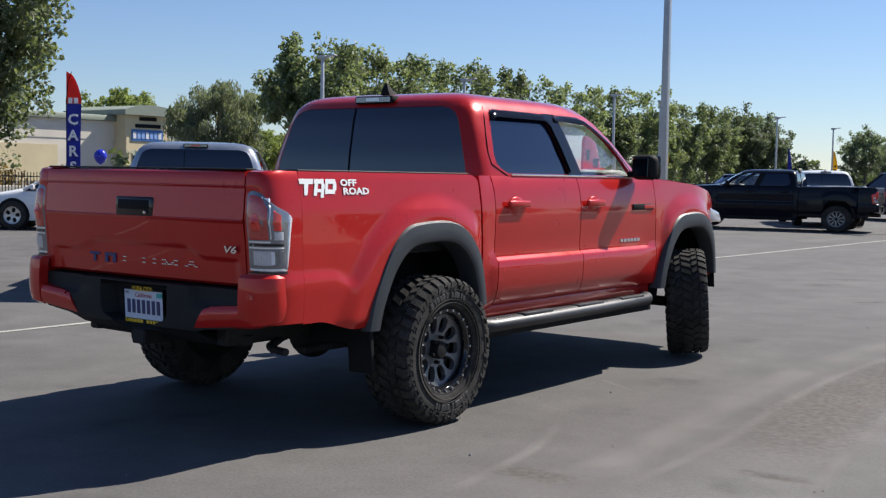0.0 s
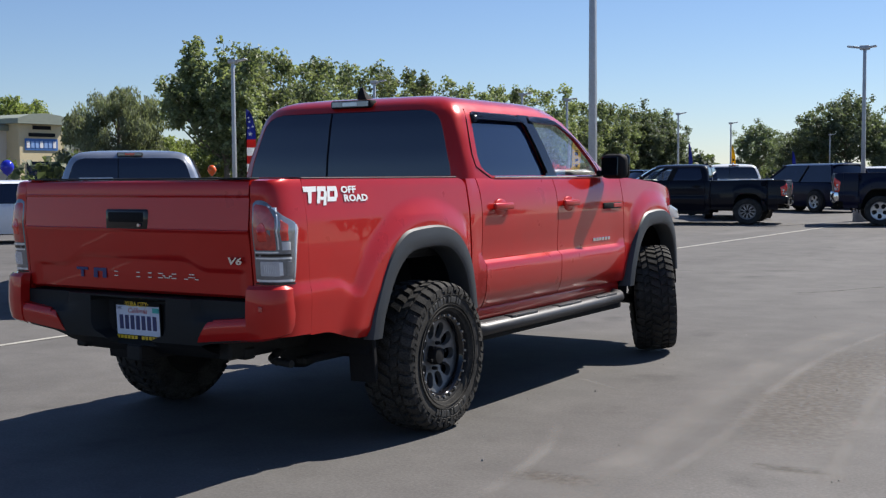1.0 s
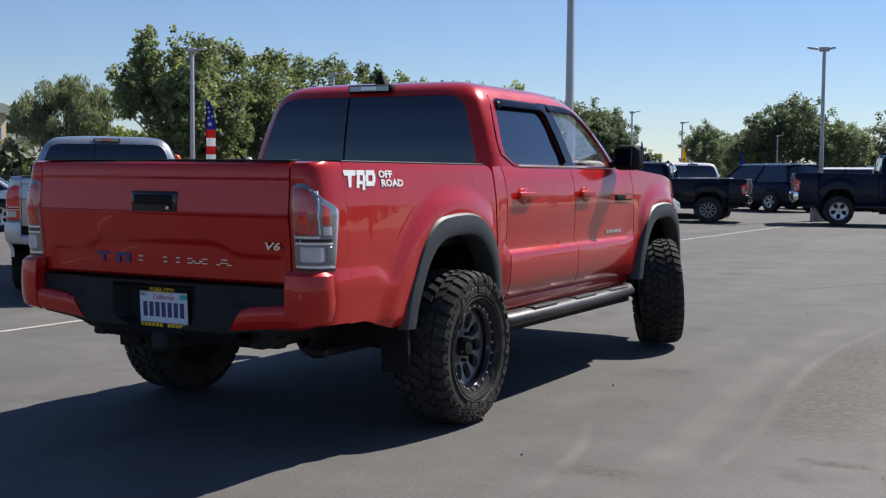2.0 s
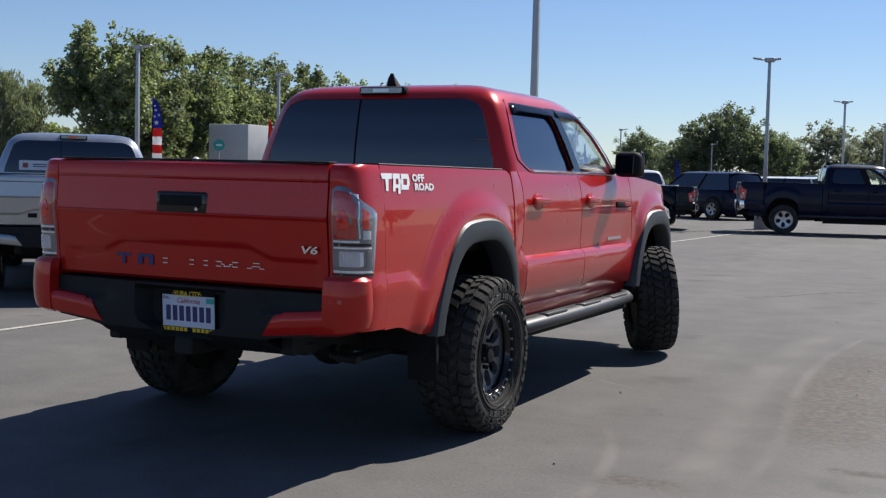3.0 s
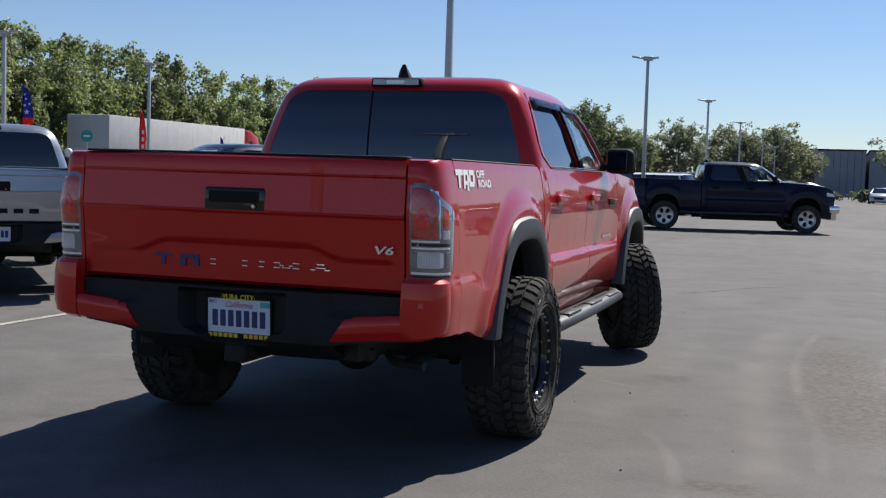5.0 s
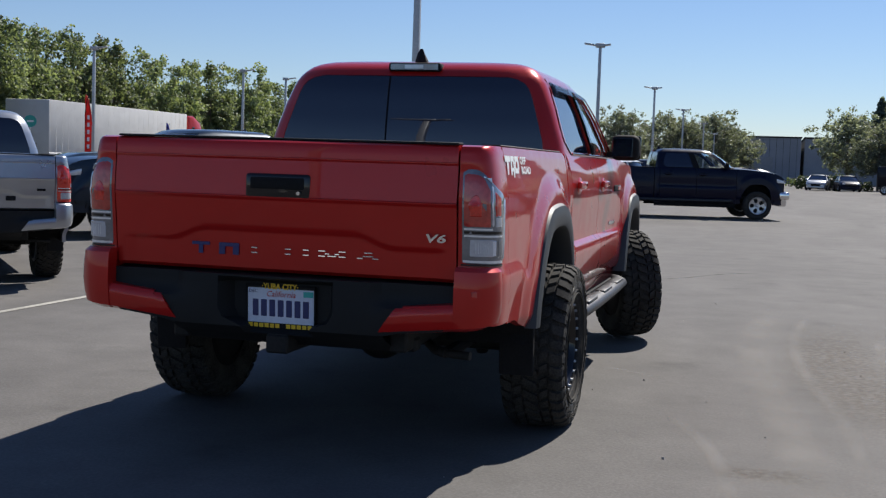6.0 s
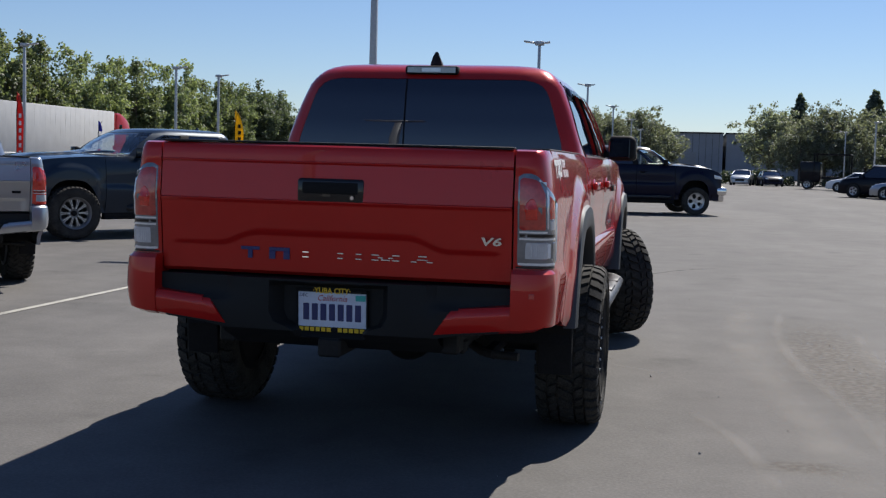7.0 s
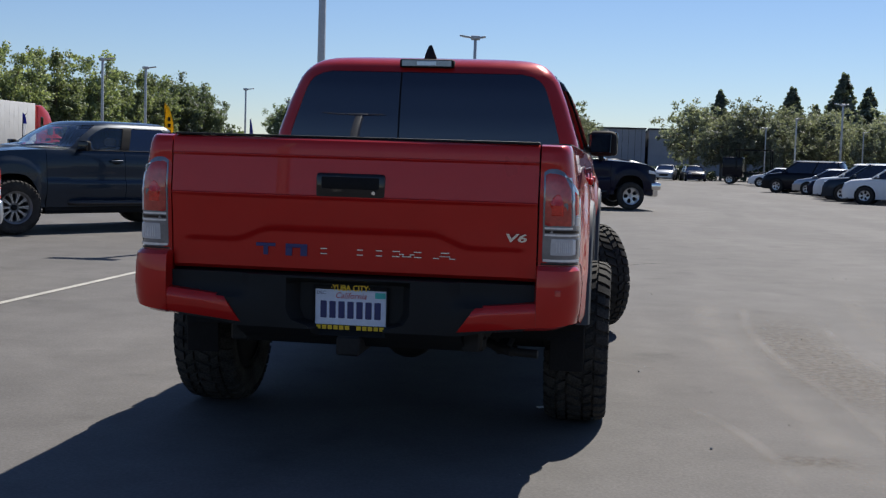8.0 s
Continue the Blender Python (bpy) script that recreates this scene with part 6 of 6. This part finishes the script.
LEAF = leaf_mat("plane_tree_leaves", (0.075, 0.112, 0.056), (0.205, 0.238, 0.135))
LEAFD = leaf_mat("oak_leaves", (0.095, 0.13, 0.085), (0.14, 0.172, 0.115))
LEAFG = leaf_mat("olive_grey_leaves", (0.135, 0.155, 0.125), (0.20, 0.22, 0.185))
LEAFH = leaf_mat("hedge_leaves", (0.05, 0.07, 0.038), (0.075, 0.095, 0.052))
LEAFW = leaf_mat("willow_leaves", (0.17, 0.20, 0.13), (0.22, 0.25, 0.17))
LEAFY = leaf_mat("bright_green_leaves", (0.13, 0.17, 0.055), (0.20, 0.24, 0.085))
LEAFB = leaf_mat("dry_shrub_leaves", (0.12, 0.085, 0.04), (0.17, 0.12, 0.05))
NEEDLE = leaf_mat("conifer_needles", (0.10, 0.13, 0.11), (0.15, 0.18, 0.145))
BARK = mat("tree_bark", (0.16, 0.13, 0.10), 0.9, vary=0.3, scale=5, fine=40, bump=0.6, bump_dist=.01)


def leaves_mesh(name, clumps, per, size, material, rng, droop=0.0, loose=(.55, 1.08)):
    """Many small leaves, folded along the rib, on the skins of clumps (centre, radii)."""
    verts, faces = [], []
    for c, rad in clumps:
        n = max(8, int(per * (rad[0] * rad[2]) ** .8))
        d = rng.normal(size=(n, 3))
        d /= np.linalg.norm(d, axis=1, keepdims=True)
        rr = rng.uniform(loose[0], loose[1], size=(n, 1))
        pos = np.array(c) + d * rr * np.array(rad)
        pos[:, 2] -= droop * rng.uniform(0, 1, n) * rad[2]
        nor = d * .7 + rng.normal(size=(n, 3)) * .7 + np.array([0, 0, .35])
        nor /= np.linalg.norm(nor, axis=1, keepdims=True)
        tan = np.cross(nor, rng.normal(size=(n, 3)))
        tan /= np.linalg.norm(tan, axis=1, keepdims=True) + 1e-9
        if droop:
            tan = tan * .6 + np.array([0, 0, -1.0])
            tan /= np.linalg.norm(tan, axis=1, keepdims=True)
        bit = np.cross(nor, tan)
        s = size * rng.uniform(.6, 1.35, size=(n, 1))
        wide = .55 if not droop else .28
        a, b = pos - tan * s * .5, pos + tan * s * .5
        e, f = pos + bit * s * wide * .8 - nor * s * .1, pos - bit * s * wide * .8 - nor * s * .1
        k = len(verts)
        for i in range(n):
            verts += [a[i], e[i], b[i], f[i]]
            faces.append((k + 4 * i, k + 4 * i + 1, k + 4 * i + 2, k + 4 * i + 3))
    me = bpy.data.meshes.new(name)
    me.from_pydata([tuple(v) for v in verts], [], faces)
    me.materials.append(material)
    return me


def tree(kind, m, h, label, seed, leaf, per=135, size=.22, group="", spread=0.0):
    """A tapered trunk with limbs, and a crown of many leaves in uneven clumps. kind: plane, oak, willow, fir, shrub."""
    rng = np.random.default_rng(seed)
    t = thing("tree" if kind != "shrub" else "shrub", m, label, "tree" if kind != "shrub" else "shrub", group)
    clumps = []
    bm = bmesh.new()
    lean = rng.uniform(-.15, .15, 2)
    if kind == "shrub":
        for i in range(14):
            a, r = rng.uniform(0, 6.3), rng.uniform(0, h * .9)
            q = rng.uniform(.25, .5) * h
            clumps.append(((r * math.cos(a), r * math.sin(a), q * rng.uniform(.7, 1.6)), (q, q, q * .8)))
        for i in range(6):
            a = i
            add_tube(bm, [(0, 0, 0), (.3 * math.cos(a), .3 * math.sin(a), h * .6)], [.03, .01], 5)
    elif kind == "fir":
        add_tube(bm, [(0, 0, 0), (0, 0, h * .6), (0, 0, h)], [.22, .12, .02], 8)
        z = h * .16
        while z < h * .99:
            k = 1 - z / h
            r = .30 * h * (k ** .9) + .12
            for i in range(7):
                a = rng.uniform(0, 6.3)
                rr = r * rng.uniform(.45, .9)
                clumps.append(((rr * math.cos(a), rr * math.sin(a), z - .15 * rr), (r * .5, r * .5, .42)))
                if i < 3:
                    add_tube(bm, [(0, 0, z), (rr * math.cos(a), rr * math.sin(a), z - .1 * rr)], [.04, .012], 5)
            z += h * .045
    elif kind == "plane":
        # leaders rise from the fork; tufts of leaves crowd round them and end in lobes
        fork = h * .2
        add_tube(bm, [(0, 0, 0), (lean[0] * .4, lean[1] * .4, fork), (lean[0], lean[1], h * .6), (lean[0], lean[1], h * .8)], [.19, .15, .08, .02], 9)
        leaders = [(0.0, 0.0, .90)]
        for i in range(9):
            leaders.append((2.4 * i + rng.uniform(-.3, .3), h * rng.uniform(.13, .22) * (1.15 - .04 * i), rng.uniform(.52, .93)))
        for i in range(6 if spread else 0):
            leaders.append((math.pi * 1.18 + rng.uniform(-.6, .6), h * (.40 - .040 * i) * rng.uniform(.9, 1.05), .54 + .075 * i))
        for n_, (a, out, up) in enumerate(leaders):
            z0 = fork + h * .12 * rng.uniform(0, 1)
            pts = []
            for k in (0, .35, .7, 1):
                r = out * k ** .7
                pts.append(Vector((lean[0] * k + r * math.cos(a), lean[1] * k + r * math.sin(a), z0 + (h * up - z0) * k ** 1.25)))
            add_tube(bm, pts, [.075, .05, .03, .01], 6)
            for j in range(46):
                k = .12 + .88 * rng.uniform(0, 1) ** .8 if n_ < 10 else .45 + .55 * rng.uniform(0, 1)
                q = (k * 3) % 1
                p = pts[min(2, int(k * 3))].lerp(pts[min(3, int(k * 3) + 1)], q if k < .999 else 1)
                wide = h * ((.06 if spread else .10) * (1 - k) ** .6 + .034)
                o = rng.normal(size=3) * wide * .62
                c = (p.x + o[0], p.y + o[1], max(h * .13, p.z + o[2] * .9))
                if n_ >= 10 and c[2] < h * (.42 + .06 * rng.uniform()):
                    continue
                w = h * rng.uniform(.024, .046)
                clumps.append((c, (w, w, w * rng.uniform(.75, 1.1))))
                if j % 4 == 0:
                    add_tube(bm, [p, c], [.014, .005], 4)
    else:
        fork = h * .25
        add_tube(bm, [(0, 0, 0), (lean[0] * .3, lean[1] * .3, fork), (lean[0], lean[1], h * .62), (lean[0], lean[1], h * .86)], [.20, .16, .09, .03], 9)
        for i in range(28):
            a = 2.4 * i + rng.uniform(-.4, .4)
            k = (i + .5) / 28
            z0 = fork + (h * .62 - fork) * k
            if kind == "willow":
                zz = h * (.35 + .58 * k)
                env = h * .44 * (1 - abs(k - .4) ** 1.9 * 1.5) * rng.uniform(.7, 1.1)
            else:
                zz = h * (.36 + .58 * k)
                env = h * .48 * (1 - abs(k - .35) ** 2 * 1.8) * rng.uniform(.7, 1.15)
            env = max(env, .35)
            e = Vector((lean[0] + env * math.cos(a), lean[1] + env * math.sin(a), zz))
            mid = Vector((lean[0] * .6 + .4 * env * math.cos(a), lean[1] * .6 + .4 * env * math.sin(a), z0 + (zz - z0) * .6))
            add_tube(bm, [(lean[0] * .5, lean[1] * .5, z0), mid, e], [.07 * (1.2 - k), .045 * (1.2 - k), .012], 6)
            q = h * rng.uniform(.055, .10)
            if kind == "willow":
                clumps.append((tuple(e), (q * 1.05, q * 1.05, q * rng.uniform(.8, 1.25))))
                clumps.append((tuple(e.lerp(mid, .55)), (q * 1.1, q * 1.1, q)))
            for j in range(2 if kind == "willow" else 9):
                o = rng.normal(size=3) * q * .8
                c = e.lerp(mid, rng.uniform(0, .6))
                w = q * rng.uniform(.35, .6)
                clumps.append(((c.x + o[0], c.y + o[1], c.z + o[2]), (w, w, w)))
        if kind == "oak":                           # the close inner foliage of a rounded crown
            for i in range(110):
                d = rng.normal(size=3)
                d = d / np.linalg.norm(d) * rng.uniform(.5, 1.04)
                q = h * rng.uniform(.026, .055)
                clumps.append(((lean[0] + d[0] * h * .38, lean[1] + d[1] * h * .38, h * .56 + d[2] * h * .35), (q, q, q)))
        for i in range(5):
            z = h * (.80 + .032 * i)
            o = rng.normal(size=2) * h * .025
            clumps.append(((lean[0] + o[0], lean[1] + o[1], z), (h * .06, h * .06, h * .07)))
    part("trunk", bm, BARK, t)
    crown = new("crown", leaves_mesh("crown", clumps, per, size, leaf, rng, .9 if kind == "willow" else 0, (.3, 1.5) if kind == "oak" else (.55, 1.08)))
    crown.parent = t
    return t


g = "row of plane trees"
PL = "tall plane tree with dense lobed green foliage"
planes = [tree("plane", pose(-40.6, 44.6, 0), 9.9, "wide plane tree with sprawling open limbs and lobed foliage", 11, LEAF, group=g, spread=.15), tree("plane", pose(-40.9, 47.6, 0, 0, 0, 40), 9.5, PL, 12, LEAF, group=g), tree("plane", pose(-42.6, 53.6, 0), 9.5, PL, 13, LEAF, group=g), tree("plane", pose(-42.3, 24.7, 0), 13.0, PL, 14, LEAF, group=g)]
spots = [(-43.6, 49.2, .93), (-42.8, 50.6, .93), (-44.2, 57.2, .97), (-44.8, 61.0, .96), (-46.0, 64.8, .99), (-46.2, 68.6, 1.02), (-46.0, 72.4, 1.0), (-46.6, 76.3, .98), (-46.6, 80.5, .94), (-47.0, 85.0, .98), (-46.4, 90.0, 1.0), (-45.8, 95.6, 1.03), (-46.6, 101.0, .93), (-47.4, 107.0, .96), (-47.2, 112.5, .99), (-49.0, 119.0, .96), (-51.4, 128.0, .98), (-51.0, 137.0, 1.0), (-43.5, 19.0, 1.1)]
for i, (x, y, s) in enumerate(spots):
    copy_thing(planes[1 + i % 2], pose(x, y, 0, 0, 0, 77 * i) @ Matrix.Scale(s * 1.06, 4))
willow = tree("willow", pose(-57.9, 52.7, 0), 8.0, "grey-green willow-like tree with drooping foliage", 21, LEAFW, per=620, size=.26, group="mixed trees")
oak = tree("oak", pose(-51.3, 131.0, 0), 9.2, "broad dark green tree with a rounded crown", 31, LEAFD, per=190, size=.26, group="mixed trees")
oak2 = tree("oak", pose(-22.8, 115.2, 0), 9.2, "broad green tree with a rounded crown", 32, LEAFD, per=190, size=.25, group="mixed trees")
olive = tree("oak", pose(9.5, 124.0, 0), 8.2, "grey-green tree with loose ragged foliage", 33, LEAFG, per=185, size=.225, group="mixed trees")
bright = tree("oak", pose(-133.0, 104.0, 0), 13.0, "light green tree behind the store", 34, LEAFY, per=170, size=.36, group="mixed trees")
for i, (src, x, y, s) in enumerate([(oak, -49.4, 134.0, .9), (oak2, -27.0, 117.5, .74), (oak2, -19.0, 118.0, .76), (oak2, -50.0, 176.3, 1.02), (oak2, -29.3, 173.2, .9), (oak2, -42.0, 170.0, .75),
                                     (olive, -14.8, 128.2, 1.0), (olive, -10.4, 139.0, 1.02), (olive, -4.4, 132.0, 1.0), (olive, -19.0, 130.0, .75), (olive, -7.5, 128.0, .85), (olive, -2.5, 137.0, .8), (olive, 14.6, 118.7, 1.0), (olive, 19.0, 122.0, .95), (olive, 25.6, 133.0, 1.0), (olive, 23.0, 123.0, .92), (olive, 30.0, 122.0, .95), (olive, 34.5, 124.0, 1.0), (olive, 39.0, 127.0, .95), (olive, 12.0, 117.0, .75), (olive, 17.0, 116.0, .78), (olive, 27.0, 118.0, .8),
                                     (bright, -67.6, 66.4, .40), (bright, -64.0, 69.0, .36), (bright, -126.0, 108.0, .75), (bright, -104.0, 106.0, .5), (bright, -96.0, 104.0, .52), (bright, -90.0, 108.0, .5), (bright, -100.0, 116.0, .55), (oak, -57.0, 140.0, .9)]):
    copy_thing(src, pose(x, y, 0, 0, 0, 61 * i) @ Matrix.Scale(s, 4))
for i in range(10):                                # unseen trees added past the lot, to darken what the paint mirrors
    copy_thing(olive, pose(45 + 9 * i, 124 - 4 * i + 3 * math.sin(i * 1.9), 0, 0, 0, 83 * i) @ Matrix.Scale(1.05 + .15 * math.sin(i * 2.2), 4))
fir = tree("fir", pose(30.9, 156.0, 0) @ Matrix.Diagonal((1.1, 1.1, 1, 1)), 14.2, "tall dark conifer behind the lot", 41, NEEDLE, per=170, size=.45, group="conifers")
for i, (x, y, s) in enumerate([(28.5, 184.9, 1.0), (18.5, 196.0, 1.0), (39.4, 182.3, 1.0), (34.5, 160.0, .8), (28.0, 160.0, .72)]):
    copy_thing(fir, pose(x, y, 0, 0, 0, 50 * i) @ Matrix.Diagonal((1.1 * s, 1.1 * s, s, 1)))
copy_thing(planes[3], pose(-45.0, 23.2, 0, 0, 0, 200) @ Matrix.Scale(.95, 4))
copy_thing(planes[3], pose(-41.8, 21.4, 0, 0, 0, 120) @ Matrix.Scale(.62, 4))
shrub = tree("shrub", pose(-37.5, 22.0, 0), 1.5, "dry brown shrub behind the fence", 51, LEAFB, per=190, size=.16, group="dry shrubs")
for i, (x, y, s) in enumerate([(-37.0, 19.0, 1.1), (-37.6, 16.0, .95), (-37.8, 25.0, 1.0), (-38.2, 28.5, .9), (-37.4, 13.0, 1.0)]):
    copy_thing(shrub, pose(x, y, 0, 0, 0, 40 * i) @ Matrix.Scale(s, 4))
hedge = tree("shrub", pose(-30.0, 112.0, 0), 1.6, "low green hedge at the edge of the lot", 52, LEAFH, per=95, size=.26, group="low hedges")
for i in range(34):
    y = 36 + i * 3.1
    copy_thing(hedge, pose(-36.5 - .11 * (y - 40) + .8 * math.sin(i * 2.3), y if y < 120 else y, 0, 0, 0, 37 * i) @ Matrix.Scale(.75 + .25 * math.sin(i * 1.7), 4))
for i in range(26):
    copy_thing(hedge, pose(-30 + i * 2.9, 113.0 + 4 * math.sin(i * 1.3), 0, 0, 0, 23 * i) @ Matrix.Scale(.95 + .25 * math.sin(i * 2.1), 4))

# enlarged hedges added as a dark backdrop, closing bright gaps between the trunks
for i in range(24):
    copy_thing(hedge, pose(-76 + .9 * i + 3 * math.sin(i * 1.9), 64 + 6.4 * i, 0, 0, 0, 41 * i) @ Matrix.Scale(2.9 + .7 * math.sin(i * 2.7), 4))

# ---- fence ----
fence = thing("iron_fence", pose(-33.0, 4.0, 0), "black iron picket fence along the edge of the lot", "fence")
for z in (.22, 1.08):
    part("rail", box(-.02, .02, 0, 30, z - .02, z + .02), BLACK, fence)
pk = part("picket", box(-.011, .011, -.011, .011, .06, 1.24), BLACK, fence, m=pose(0, .06, 0))
for i in range(1, 230):
    share(pk, "picket", fence, pose(0, .06 + .13 * i, 0))
post = part("post", box(-.035, .035, -.035, .035, 0, 1.3, .004), BLACK, fence)
for i in range(1, 13):
    share(post, "post", fence, pose(0, 2.5 * i, 0))
tagged(part("garden_wall", box(-.15, .15, 0, 30, 0, .72, .02), mat("pale_render", (0.45, 0.42, 0.36), 0.85, vary=0.15, scale=2, fine=30, bump=.3), m=pose(-34.2, 4, 0)), "low pale rendered wall behind the fence", "wall", kind="structure")

# ---- buildings ----
STUCCO = mat("beige_stucco", (0.68, 0.62, 0.52), 0.9, vary=0.10, scale=.4, fine=12, bump=.3)
STUCCOY = mat("yellow_stucco", (0.66, 0.55, 0.34), 0.9, vary=0.10, scale=.4, fine=12, bump=.3)
CORNICE = mat("grey_green_cornice", (0.24, 0.27, 0.22), 0.7, vary=0.1, scale=2)
SLATE = mat("grey_cladding", (0.30, 0.31, 0.33), 0.7, vary=0.12, scale=.3, fine=6)
store = thing("store_building", pose(-112.0, 60.0, 0), "long beige stucco store with a tower entrance", "building")
part("wall", box(-20, 0, -30, 26, 0, 7.2, .05), STUCCO, store)
part("cornice", box(-20.3, .5, -30.4, 26.2, 7.2, 7.9, .1, 2), CORNICE, store, "grey-green cornice")
part("painted_bay", box(0, .08, 3, 18, 0, 4.2), STUCCOY, store, "yellow painted bay")
part("painted_band", box(0, .06, -30, 26, 5.0, 7.2), STUCCO, store)
tower = part("tower", box(-8, 2.2, 26, 32.4, 0, 8.3, .08), STUCCOY, store, "entrance tower")
bm = bmesh.new()
add_prism(bm, [(25.3, 8.0), (25.3, 8.6), (27, 9.1), (29.2, 9.3), (31.4, 9.1), (33.1, 8.6), (33.1, 8.0)], -9, 3.0)
part("tower_roof", bm, CORNICE, tower, "curved grey-green roof")
part("sign_panel", box(2.2, 2.3, 26.8, 31.6, 4.9, 6.3, .03), mat("blue_sign", (0.05, 0.16, 0.42), 0.5), tower, "blue sign panel")
for i in range(7):
    part("sign_bar", box(2.3, 2.34, 27.0 + i * .64, 27.45 + i * .64, 5.2, 6.0), FLAG_WHITE if i % 3 == 0 else mat("pale_blue_sign", (.25, .4, .7), .5), tower)
for z, a, b in ((7.6, 28.0, 30.6), (6.75, 27.4, 31.2)):
    part("dark_sign", box(2.2, 2.32, a, b, z - .22, z + .22), BLACK, tower)
part("entrance", box(2.2, 2.28, 27, 31.5, 0, 3.6), GLASSD, tower)
part("low_wing", box(-8, 1.2, 32.4, 52, 0, 5.2, .06), STUCCO, store)
part("wing_cornice", box(-8.2, 1.5, 33.2, 52.2, 5.2, 5.7), CORNICE, store)

hall = thing("warehouse", pose(0, 180, 0), "grey clad warehouse with a flat roof", "building")
part("wall", box(-14, 6.0, 0, 30, 0, 6.9, .05), SLATE, hall)
part("wall", box(6.5, 46, .5, 30, 0, 6.9, .05), SLATE, hall)
part("roof_edge", box(-14.2, 6.1, -.2, 30.2, 6.9, 7.1, .02), BLACK, hall)
part("roof_edge", box(6.4, 46.2, .3, 30.2, 6.9, 7.1, .02), BLACK, hall)
for i in range(20):
    part("cladding_joint", box(-13.6 + i, -13.56 + i, -.02, .0, 0, 6.9), BLACK, hall)
part("dock_door", box(-4, 2, -.06, 0, 0, 4), mat("dock_door_grey", (.3, .3, .3), .6, vary=.1), hall)
